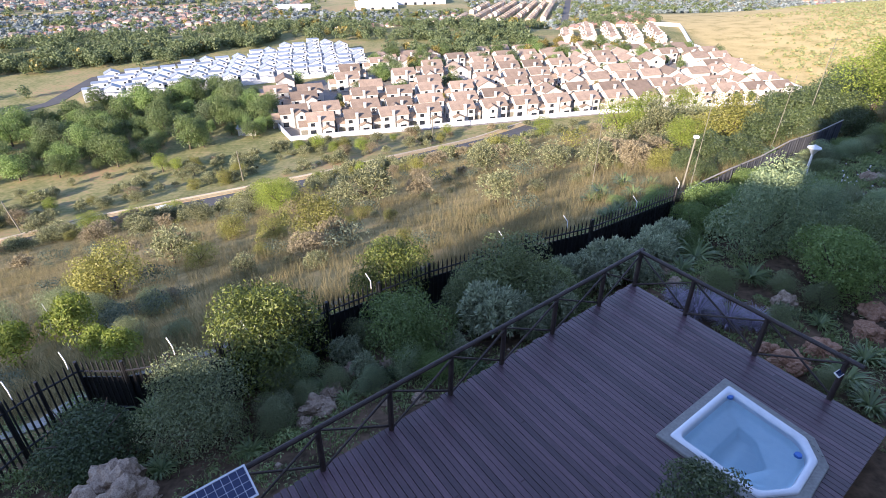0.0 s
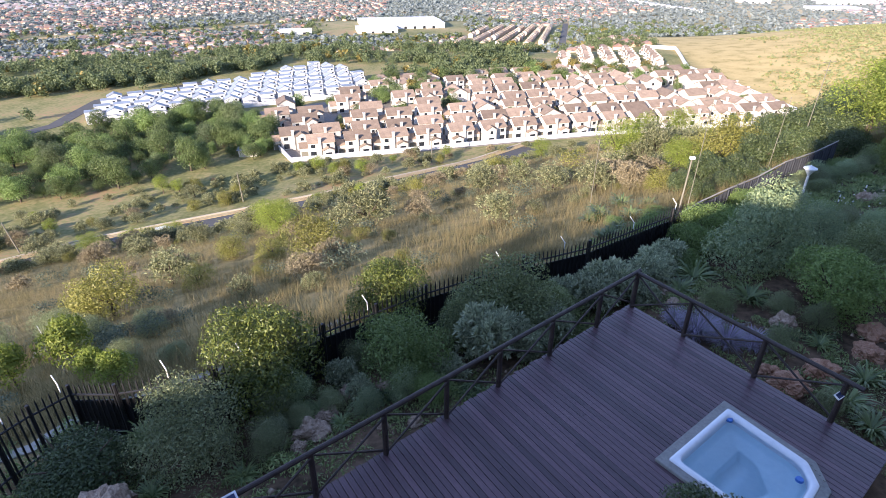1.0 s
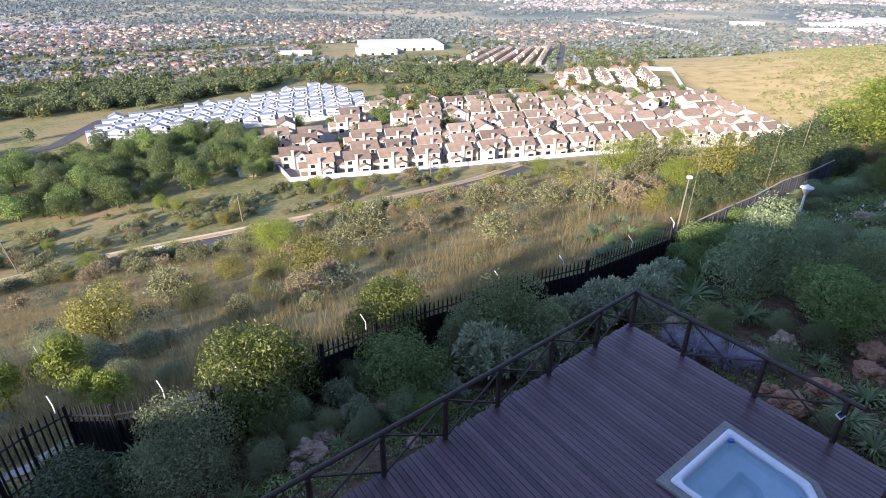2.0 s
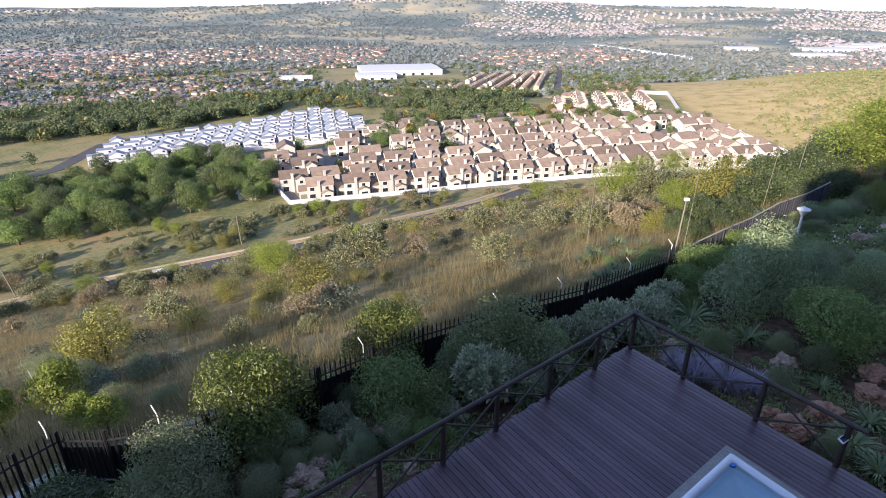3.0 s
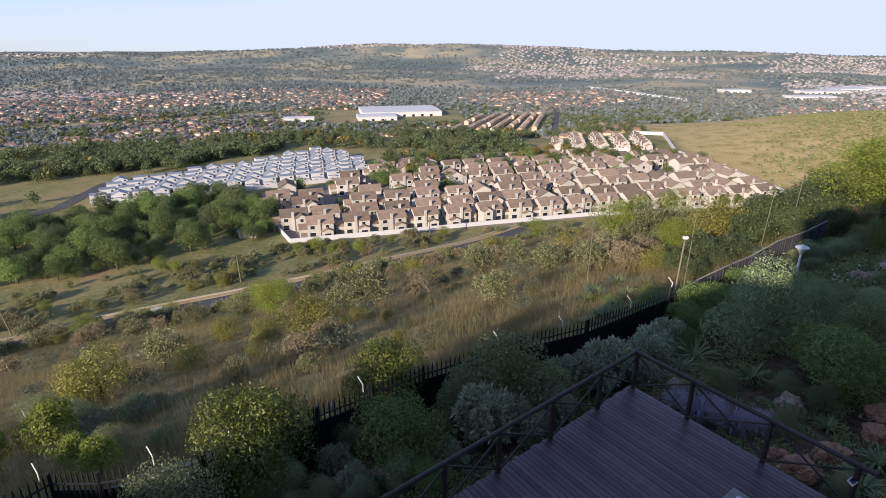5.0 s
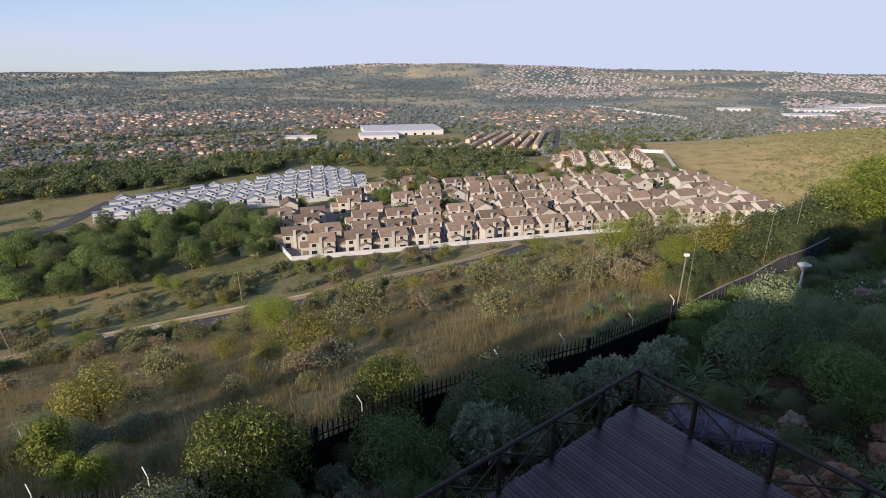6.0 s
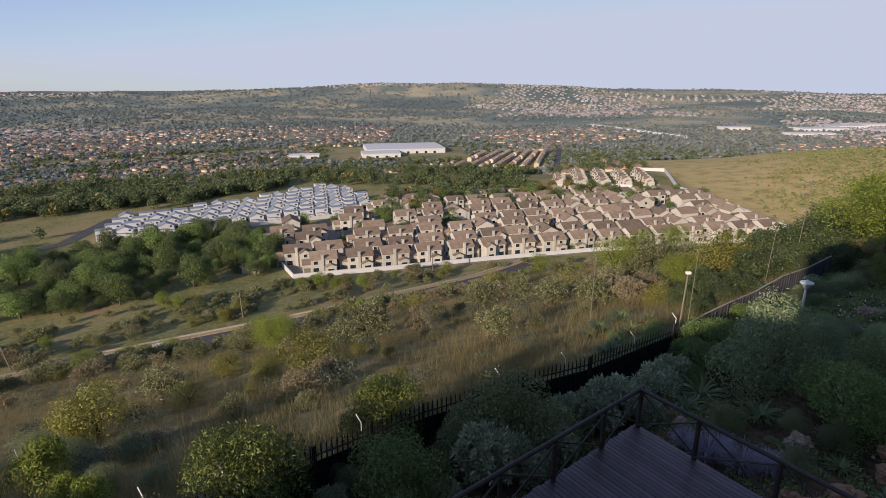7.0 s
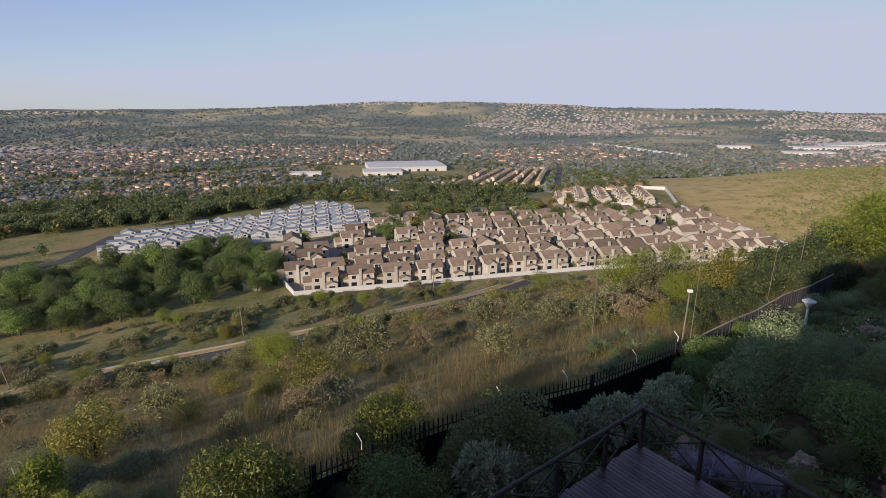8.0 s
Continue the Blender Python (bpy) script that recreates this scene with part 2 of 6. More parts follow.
m_red_rock = material("red_rock", [(0.18, 0.085, 0.05), (0.31, 0.165, 0.10), (0.42, 0.28, 0.19)], 3, 0.9, 0.8, 6)
m_iron = material("black_painted_steel", [(0.008, 0.008, 0.009), (0.02, 0.02, 0.022)], 8, 0.5, 0.1)
m_pole = material("dark_stained_pole", [(0.014, 0.009, 0.008), (0.03, 0.02, 0.017), (0.05, 0.034, 0.03)], 5, 0.6, 0.4)
m_white = material("white_paint", [(0.62, 0.62, 0.60), (0.80, 0.80, 0.78)], 3, 0.5, 0.1)
m_concrete = material("concrete", [(0.20, 0.19, 0.17), (0.32, 0.30, 0.27)], 2, 0.9, 0.4)
m_asphalt = material("asphalt", [(0.05, 0.05, 0.052), (0.085, 0.083, 0.08)], 0.6, 0.9, 0.4, 20)
m_verge = material("earth_and_straw_verge", [(0.26, 0.14, 0.07), (0.38, 0.28, 0.14), (0.46, 0.37, 0.20)], 0.15, 0.95, 0.3, 12)
m_kerb = material("concrete_kerb", [(0.38, 0.31, 0.22), (0.50, 0.43, 0.33)], 1.0, 0.9, 0.2)
m_deck = material("stained_deck_timber", [(0.046, 0.026, 0.034), (0.078, 0.044, 0.054), (0.108, 0.063, 0.073)], 2.5, 0.34, 0.3, 14, vary=0.36)
m_acrylic = material("white_acrylic", [(0.60, 0.64, 0.69), (0.68, 0.71, 0.75)], 1.5, 0.25, 0.0)
m_shell = material("pale_blue_acrylic", [(0.46, 0.66, 0.75), (0.56, 0.74, 0.81)], 1.2, 0.35, 0.0)
m_slate = material("grey_slate_surround", [(0.16, 0.16, 0.15), (0.26, 0.26, 0.24)], 3, 0.7, 0.4)
m_wall = material("cream_plaster", [(0.42, 0.40, 0.36), (0.51, 0.49, 0.445)], 0.4, 0.9, 0.05, vary=0.14)
m_wall_white = material("white_plaster", [(0.52, 0.525, 0.53), (0.60, 0.605, 0.61)], 0.4, 0.9, 0.05, vary=0.05)
m_roof = material("brown_concrete_tile", [(0.145, 0.107, 0.079), (0.22, 0.162, 0.118), (0.295, 0.22, 0.16)], 0.5, 0.85, 0.4, 10, vary=0.32)
m_metal_roof = material("grey_metal_roof", [(0.19, 0.22, 0.25), (0.27, 0.30, 0.335)], 0.5, 0.5, 0.1, vary=0.15)
m_paving = material("estate_paving", [(0.13, 0.12, 0.11), (0.22, 0.20, 0.18)], 0.08, 0.9, 0.2, 15)
m_pane = material("dark_window_glass", [(0.015, 0.018, 0.022), (0.03, 0.034, 0.04)], 1, 0.12, 0.0)
m_timber_pole = material("weathered_pole", [(0.12, 0.108, 0.0808), (0.21, 0.198, 0.152)], 4, 0.9, 0.3)
m_solar = material("solar_cell", [(0.012, 0.02, 0.06), (0.02, 0.035, 0.10)], 6, 0.15, 0.0)
m_alu = material("aluminium", [(0.55, 0.56, 0.58), (0.70, 0.71, 0.72)], 3, 0.35, 0.05, metal=0.7)
m_water = bpy.data.materials.new("water")
m_water.use_nodes = True
wb = m_water.node_tree.nodes["Principled BSDF"]
wb.inputs["Base Color"].default_value, wb.inputs["Roughness"].default_value = (0.85, 0.94, 1.0, 1), 0.03
wb.inputs["Transmission Weight"].default_value, wb.inputs["IOR"].default_value = 1.0, 1.33


def ground_material():
    m = bpy.data.materials.new("hillside_and_plain")
    m.use_nodes = True
    nt = m.node_tree
    b = nt.nodes["Principled BSDF"]
    ln = nt.links.new
    co = nt.nodes.new("ShaderNodeTexCoord")

    def noise_tex(scale, detail=5):
        n = nt.nodes.new("ShaderNodeTexNoise")
        n.inputs["Scale"].default_value, n.inputs["Detail"].default_value = scale, detail
        ln(co.outputs["Object"], n.inputs["Vector"])
        return n.outputs[0]

    def ramp(value, stops):
        r = nt.nodes.new("ShaderNodeValToRGB")
        while len(r.color_ramp.elements) < len(stops):
            r.color_ramp.elements.new(0.5)
        for e, (p, c) in zip(r.color_ramp.elements, stops):
            e.position, e.color = p, (*c, 1)
        ln(value, r.inputs[0])
        return r.outputs[0]

    def math_node(op, a, b2):
        n = nt.nodes.new("ShaderNodeMath")
        n.operation = op
        for k, v in enumerate((a, b2)):
            if isinstance(v, (int, float)):
                n.inputs[k].default_value = v
            else:
                ln(v, n.inputs[k])
        return n.outputs[0]

    def blend(f, a, b2):
        n = nt.nodes.new("ShaderNodeMix")
        n.data_type = "RGBA"
        ln(f, n.inputs[0])
        ln(a, n.inputs[6])
        ln(b2, n.inputs[7])
        return n.outputs[2]

    def between(value, a, b2):
        n = nt.nodes.new("ShaderNodeMapRange")
        n.interpolation_type = "SMOOTHSTEP"
        n.inputs[1].default_value, n.inputs[2].default_value = a, b2
        ln(value, n.inputs[0])
        return n.outputs[0]

    def along(v):
        n = nt.nodes.new("ShaderNodeVectorMath")
        n.operation = "DOT_PRODUCT"
        n.inputs[1].default_value = v
        ln(co.outputs["Object"], n.inputs[0])
        return n.outputs["Value"]

    s = along((DOWN[0], DOWN[1], 0))
    s_rough = math_node("ADD", s, math_node("MULTIPLY", noise_tex(0.3), 4))
    big, mid, fine, tiny = noise_tex(0.012), noise_tex(0.09), noise_tex(0.8), noise_tex(6)
    mixed = math_node("ADD", math_node("MULTIPLY", mid, 0.55), math_node("MULTIPLY", fine, 0.45))
    grass = ramp(mixed, [(0.34, (0.10, 0.095, 0.035)), (0.46, (0.22, 0.17, 0.07)), (0.56, (0.33, 0.25, 0.11)), (0.68, (0.38, 0.27, 0.13))])
    soil = ramp(math_node("ADD", math_node("MULTIPLY", fine, 0.5), math_node("MULTIPLY", tiny, 0.5)), [(0.36, (0.035, 0.026, 0.016)), (0.5, (0.09, 0.062, 0.04)), (0.64, (0.15, 0.10, 0.065))])
    plain = ramp(math_node("ADD", math_node("MULTIPLY", big, 0.4), math_node("ADD", math_node("MULTIPLY", mid, 0.3), math_node("MULTIPLY", fine, 0.3))), [(0.36, (0.10, 0.115, 0.045)), (0.45, (0.165, 0.17, 0.07)), (0.53, (0.26, 0.23, 0.11)), (0.60, (0.32, 0.21, 0.12)), (0.68, (0.21, 0.20, 0.095))])
    # far plain: distance haze painted in as paler, bluer ground tones
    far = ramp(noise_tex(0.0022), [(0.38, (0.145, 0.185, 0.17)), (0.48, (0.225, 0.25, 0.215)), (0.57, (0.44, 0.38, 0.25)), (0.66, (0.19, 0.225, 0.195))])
    hill = ramp(math_node("ADD", math_node("MULTIPLY", mid, 0.7), math_node("MULTIPLY", fine, 0.3)), [(0.36, (0.29, 0.24, 0.095)), (0.46, (0.44, 0.34, 0.15)), (0.6, (0.51, 0.39, 0.18))])
    colour = blend(between(s_rough, 13, 18), soil, grass)
    colour = blend(between(s, 120, 150), colour, plain)
    # the hazed tones take over with distance from the deck
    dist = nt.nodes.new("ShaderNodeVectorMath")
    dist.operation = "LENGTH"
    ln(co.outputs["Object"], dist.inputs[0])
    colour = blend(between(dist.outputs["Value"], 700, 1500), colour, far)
    is_hill = math_node("MULTIPLY", between(along((1, -0.12, 0)), 112, 125), math_node("MULTIPLY", between(along((0, 1, 0)), 190, 215), math_node("SUBTRACT", 1, between(along((0, 1, 0)), 520, 640))))
    colour = blend(is_hill, colour, hill)
    ln(colour, b.inputs["Base Color"])
    b.inputs["Roughness"].default_value = 0.95
    b.inputs["Specular IOR Level"].default_value = 0.1
    bp = nt.nodes.new("ShaderNodeBump")
    bp.inputs["Strength"].default_value, bp.inputs["Distance"].default_value = 0.6, 0.15
    ln(math_node("ADD", fine, math_node("MULTIPLY", tiny, 0.3)), bp.inputs["Height"])
    ln(bp.outputs[0], b.inputs["Normal"])
    return m


# ---- large structure ----
rad = np.concatenate([[0.004, 0.5], np.geomspace(1.2, 4900, 280)])
ang = np.concatenate([np.radians(np.linspace(-55, 55, 340)), np.radians(np.linspace(55, 305, 90))[1:-1]])
A, R = np.meshgrid(ang, rad)
X, Y = (R * np.sin(A)).ravel(), (R * np.cos(A)).ravel()
V = np.stack([X, Y, ground(X, Y)], 1)
na, nr = len(ang), len(rad)
i, j = np.arange(nr - 1)[:, None] * na, np.arange(na)[None, :]
j2 = (j + 1) % na
Fq = np.stack([i + j, i + j2, i + na + j2, i + na + j], -1).reshape(-1, 4)
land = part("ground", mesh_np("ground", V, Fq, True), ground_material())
tagged(land, "dry grassy hillside falling to a wide valley plain", "ground", kind="structure")


def ribbon(name, pts, width, mat, lift, label, category, kind="structure", step=2.0, thick=0.0, height=None):
    """A strip of that width along a line, laid on the ground; with a height, an upright wall."""
    P = [np.array(p, float) for p in pts]
    line = []
    for a, b in zip(P, P[1:]):
        n = max(1, int(np.linalg.norm(b - a) / step))
        line += [a + (b - a) * k / n for k in range(n)]
    line.append(P[-1])
    line = np.array(line)
    tan = np.gradient(line, axis=0)
    tan /= np.linalg.norm(tan, axis=1)[:, None]
    nor = np.stack([-tan[:, 1], tan[:, 0]], 1)
    bm = bmesh.new()
    prev = None
    for p, q in zip(line, nor):
        l2, r2 = p + q * width / 2, p - q * width / 2
        zl, zr = gz(*l2), gz(*r2)
        top = (max(zl, zr) + height) if height else None
        ring = [bm.verts.new((l2[0], l2[1], (top or zl + lift))), bm.verts.new((r2[0], r2[1], (top or zr + lift))),
                bm.verts.new((r2[0], r2[1], zr - 0.3)), bm.verts.new((l2[0], l2[1], zl - 0.3))]
        if prev:
            for k in range(4):
                bm.faces.new((prev[k], prev[(k + 1) % 4], ring[(k + 1) % 4], ring[k]))
        else:
            bm.faces.new(ring[::-1])
        prev = ring
    bm.faces.new(prev)
    bmesh.ops.recalc_face_normals(bm, faces=bm.faces)
    return tagged(part(name, bm, mat), label, category, kind=kind)


def at_s(s, a):
    """A place by metres down the slope and along it."""
    p = DOWN * s + ALONG * a
    return float(p[0]), float(p[1])


ROAD = [(134.5, -90), (133.6, -24), (136.3, -8.7), (135, 12.6), (133.7, 28.5), (132.4, 49), (133.8, 72), (138, 97), (146, 130)]   # metres down the slope and along it
ribbon("road", [at_s(s0, a0) for s0, a0 in ROAD], 7.0, m_asphalt, 0.10, "grey asphalt road along the hillside", "road")
ribbon("verge", [at_s(s0 + 4.9, a0) for s0, a0 in ROAD], 2.0, m_verge, 0.12, "bare earth and dry grass verge beside the road", "verge")
ribbon("kerb", [at_s(s0 + 6.5, a0) for s0, a0 in ROAD], 0.6, m_kerb, 0.35, "pale concrete kerb along the road", "kerb")
ribbon("avenue", [(79, 412), (87, 440), (140, 640), (211, 953)], 8, m_asphalt, 0.12, "grey avenue running away between trees", "road", step=8)
ribbon("lane", [(-165, 190), (-150, 222), (-153, 262), (-120, 300)], 6, m_asphalt, 0.12, "grey lane beside the white houses", "road", step=4)
ribbon("field_track", [(-560, 735), (-510, 771), (-311, 890), (-200, 955)], 18, m_verge, 0.15, "strip of bare red earth", "track", step=8)
ribbon("path_strip", [(-10.9, 9.2), (-10.1, 9.6), (-9.8, 10.8), (-9.2, 11.2), (-8.6, 11.7), (-7.9, 12.2), (-7.1, 12.5), (-5.9, 13.6), (-3.9, 15.5), (-0.3, 18.5)], 0.55, m_concrete, 0.05, "pale concrete strip outside the fence", "path", step=0.5)

ESTATE_EDGE = [(-55, 195), (-46, 178), (60, 207), (150, 226), (153, 285), (146, 320), (78, 332), (50, 322), (12, 303), (-33, 303), (-36, 268), (-78, 240)]
WHITE_EDGE = [(-136, 225), (-144, 254), (-98, 298), (-66, 342), (-34, 302), (-36, 274), (-84, 251)]


def in_poly(x, y, poly):
    hit = False
    for (x0, y0), (x1, y1) in zip(poly, poly[1:] + poly[:1]):
        if (y0 > y) != (y1 > y) and x < (x1 - x0) * (y - y0) / (y1 - y0) + x0:
            hit = not hit
    return hit


def inside_estate(x, y, margin):
    """Inside the estates' edge, widened by the margin."""
    if in_poly(x, y, ESTATE_EDGE) or in_poly(x, y, WHITE_EDGE):
        deep = True
    else:
        deep = False
    near = min(abs(complex(*(np.array(p) + (np.array(q) - p) * min(1, max(0, ((np.array((x, y)) - p) @ (np.array(q) - p)) / ((np.array(q) - p) @ (np.array(q) - p))))) ) - complex(x, y)) for p, q in zip(ESTATE_EDGE, ESTATE_EDGE[1:] + ESTATE_EDGE[:1]))
    if margin < 0:
        return in_poly(x, y, ESTATE_EDGE) and near > -margin
    return deep or near < margin


for name, edge_pts in (("estate_paving", ESTATE_EDGE), ("white_estate_paving", WHITE_EDGE)):
    bm = bmesh.new()
    up = [bm.verts.new((*p, -55.82)) for p in edge_pts]
    dn = [bm.verts.new((*p, -57)) for p in edge_pts]
    bm.faces.new(up)
    for k in range(len(up)):
        bm.faces.new((up[k], dn[k], dn[(k + 1) % len(up)], up[(k + 1) % len(up)]))
    bmesh.ops.recalc_face_normals(bm, faces=bm.faces)
    tagged(part(name, bm, m_paving), "grey paved yards and lanes of a housing estate", "pavement", kind="structure")

# ---- the deck ----
CORNER = np.array((4.94, 11.36))
L, RR = np.array((-0.7837, -0.6211)), np.array((0.5525, -0.8335))   # its two railed edges


def dk(l, r, z=0.0):
    """A place on the deck: metres from its corner along either edge."""
    p = CORNER + L * l + RR * r
    return Vector((p[0], p[1], z))


deck = tagged(new("deck"), "dark reddish-brown stained timber deck with worn boards", "deck", kind="structure")
PITCH, DEEP = 0.12, 5.85
axis = Matrix(((RR[1], RR[0], 0, 0), (-RR[0], RR[1], 0, 0), (0, 0, 1, 0), (0, 0, 0, 1)))
bm = bmesh.new()
vs = box(bm, 0, 0, -0.035, PITCH * 0.996 - 0.009, 1, 0)
bmesh.ops.bevel(bm, geom=[e for e in bm.edges if abs(e.verts[0].co.y - e.verts[1].co.y) > 0.5 and e.verts[0].co.z > -0.01], offset=0.006, segments=1, affect="EDGES")
board_mesh = bpy.data.meshes.new("board")
bm.to_mesh(board_mesh)
bm.free()
board_mesh.materials.append(m_deck)
rb = random.Random(4)
TUB_EDGE = [(5.74, 7.84), (3.84, 6.41), (4.95, 4.92), (5.80, 5.0), (6.56, 5.68), (6.67, 6.30)]   # its outer kerb, counter-clockwise
INV = np.linalg.inv(np.stack([L, RR], 1))
tub_lr = [INV @ (np.array(p) - CORNER) for p in TUB_EDGE]
for k in range(98):
    l0 = k * PITCH
    cut = []
    for lm in (l0 - 0.01, l0 + PITCH + 0.01):
        for p, q in zip(tub_lr, tub_lr[1:] + tub_lr[:1]):
            if (p[0] > lm) != (q[0] > lm):
                cut.append(p[1] + (q[1] - p[1]) * (lm - p[0]) / (q[0] - p[0]))
    spans = [(0, min(cut) + 0.06), (max(cut) - 0.06, DEEP)] if len(cut) > 3 else [(0, DEEP)]
    spans = [sp for sp in spans if sp[1] - sp[0] > 0.05]
    for a, b in spans:
        seam = rb.uniform(1.2, b - 1.2) if b - a > 4 else None
        for u, v in ([(a, seam - 0.003), (seam + 0.003, b)] if seam else [(a, b)]):
            ob = part("board", board_mesh, None, deck)
            out = rb.uniform(0, 0.04) if u == 0 else 0
            ob.matrix_local = Matrix.Translation(dk(l0, u - out, rb.uniform(-0.004, 0.002))) @ axis @ Matrix.Diagonal((1, v - u + out, 1, 1))
bm = bmesh.new()
for l in (0.1, 3.9, 7.6, 11.4):
    for r in (0.15, 2.0, 5.7):
        p = dk(l, r)
        bar(bm, (p.x, p.y, gz(p.x, p.y) - 0.3), (p.x, p.y, -0.2), 0.09)
part("stilts", bm, m_pole, deck)
bm = bmesh.new()
for r in (0.12, 1.4, 2.8, 5.7):
    a, b = dk(0.05, r, -0.12), dk(11.7, r, -0.12)
    if r == 5.7:
        a = dk(0.0, r, -0.12)
    m = Matrix.Translation((a + b) / 2) @ Matrix.Rotation(math.atan2(L[1], L[0]), 4, "Z")
    box(bm, -(b - a).length / 2, -0.03, -0.08, (b - a).length / 2, 0.03, 0.08, m)
part("joists", bm, m_pole, deck)


def railing(name, posts, place, label):
    rail = tagged(new(name), label, "railing", "railings round the deck")
    for u in posts:
        bm = bmesh.new()
        p = place(u)
        bar(bm, (p.x, p.y, -0.25), (p.x, p.y, 0.98), 0.055, 0.05, 10)
        part("post", bm, m_pole, rail)
    bm = bmesh.new()
    a, b = place(posts[0], 1.0), place(posts[-1], 1.0)
    d = (b - a).normalized()
    bar(bm, a - d * 0.08, b + d * 0.28, 0.05, 0.045, 10)
    part("top_rail", bm, m_pole, rail)
    for u, v in zip(posts, posts[1:]):
        for z0, z1, side in ((0.06, 0.93, 0.03), (0.93, 0.06, -0.03)):
            bm = bmesh.new()
            a, b = place(u, z0), place(v, z1)
            n = Vector((d.y, -d.x, 0)) * side
            bar(bm, a + n, b + n, 0.024, 0.02, 7)
            part("brace", bm, m_pole, rail)
    return rail


railing("valley_railing", [0, 1.46, 3.15, 4.74, 6.14, 7.55, 8.95, 10.3, 11.6], lambda u, z=0: dk(u, 0.05, z), "dark timber pole railing with crossed braces on the valley edge")
railing("garden_railing", [0.02, 1.577, 3.29, 4.83], lambda u, z=0: dk(0.05, u, z) if u > 0.1 else dk(0.06, 0.1, z), "dark timber pole railing with crossed braces on the garden edge")


def polygon(bm, pts, z):
    return [bm.verts.new((p[0], p[1], z)) for p in pts]


def rings(bm, loops, close=True):
    """Skins between loops of equal length."""
    for a, b in zip(loops, loops[1:]):
        n = len(a)
        for k in range(n):
            bm.faces.new((a[k], a[(k + 1) % n], b[(k + 1) % n], b[k]))


def shrink(pts, by):
    """A polygon drawn in by that much."""
    P = [np.array(p, float) for p in pts]
    out = []
    for k in range(len(P)):
        a, b, c = P[k - 1], P[k], P[(k + 1) % len(P)]
        d1, d2 = (b - a) / np.linalg.norm(b - a), (c - b) / np.linalg.norm(c - b)
        n1, n2 = np.array((-d1[1], d1[0])), np.array((-d2[1], d2[0]))
        m = n1 + n2
        out.append(tuple(b + m / (m @ n1) * by))
    return out


tub = tagged(new("hot_tub"), "white acrylic hot tub with blue water, sunk in the deck", "hot tub")
edge = TUB_EDGE
rim = shrink(edge, 0.16)


def rounded(pts, r, n=5):
    """A polygon with its corners rounded off."""
    P = [Vector((*p, 0)) for p in pts]
    out = []
    for k in range(len(P)):
        u, v = (P[k - 1] - P[k]).normalized(), (P[(k + 1) % len(P)] - P[k]).normalized()
        a, b = P[k] + u * r, P[k] + v * r
        for q in range(n):
            t = q / (n - 1)
            c = a * (1 - t) ** 2 + P[k] * 2 * t * (1 - t) + b * t ** 2
            out.append((c.x, c.y))
    return out


def loop_at(bm, inset, z, r=0.10):
    return polygon(bm, rounded(shrink(rim, inset), r), z)


bm = bmesh.new()
rings(bm, [polygon(bm, rounded(edge, 0.01), -0.1), polygon(bm, rounded(edge, 0.01), 0.05), polygon(bm, rounded(shrink(edge, 0.012), 0.01), 0.06), loop_at(bm, 0, 0.06, 0.05), loop_at(bm, 0, -0.1, 0.05)])
bmesh.ops.recalc_face_normals(bm, faces=bm.faces)
part("surround", bm, m_slate, tub, "grey stone surround")
bm = bmesh.new()
rings(bm, [loop_at(bm, 0.0, 0.04, 0.05), loop_at(bm, 0.004, 0.08, 0.05), loop_at(bm, 0.02, 0.10, 0.06), loop_at(bm, 0.085, 0.10, 0.14), loop_at(bm, 0.108, 0.088, 0.15), loop_at(bm, 0.125, 0.05, 0.15), loop_at(bm, 0.145, -0.10, 0.15)])
bmesh.ops.recalc_face_normals(bm, faces=bm.faces)
for f in bm.faces:
    f.smooth = True
part("rim", bm, m_acrylic, tub, "glossy white rim")
FOOTWELL = [(5.6, 6.82), (4.92, 6.32), (4.61, 6.03), (4.81, 5.62), (5.66, 5.82), (5.77, 6.44)]   # the deep part between the seats
bm = bmesh.new()
loops = [loop_at(bm, 0.145, -0.10, 0.15), loop_at(bm, 0.20, -0.22, 0.16), loop_at(bm, 0.26, -0.26, 0.15), polygon(bm, rounded(FOOTWELL, 0.08), -0.30), polygon(bm, rounded(shrink(FOOTWELL, 0.03), 0.08), -0.36), polygon(bm, rounded(shrink(FOOTWELL, 0.06), 0.08), -0.62)]
rings(bm, loops)
bm.faces.new(loops[-1])
bmesh.ops.recalc_face_normals(bm, faces=bm.faces)
for f in bm.faces:
    f.normal_flip()
    f.smooth = True
part("shell", bm, m_shell, tub, "pale blue seats and footwell under water")
bm = bmesh.new()
w = bm.faces.new(loop_at(bm, 0.13, 0.02, 0.15))
part("water_surface", bm, m_water, tub).visible_shadow = False
for px, py in ((5.62, 7.35), (6.18, 5.95)):
    bm = bmesh.new()
    bar(bm, (px, py, 0.0), (px, py, 0.05), 0.07, 0.06, 14)
    part("float", bm, material("blue_plastic", [(0.03, 0.12, 0.42), (0.05, 0.18, 0.5)], 3, 0.3, 0), tub)
for k in range(4):
    bm = bmesh.new()
    px, py = 6.50 + 0.012 * k, 6.20 - 0.11 * k
    bar(bm, (px, py, 0.10), (px, py, 0.116), 0.022, 0.02, 10)
    part("jet_control", bm, m_slate, tub)

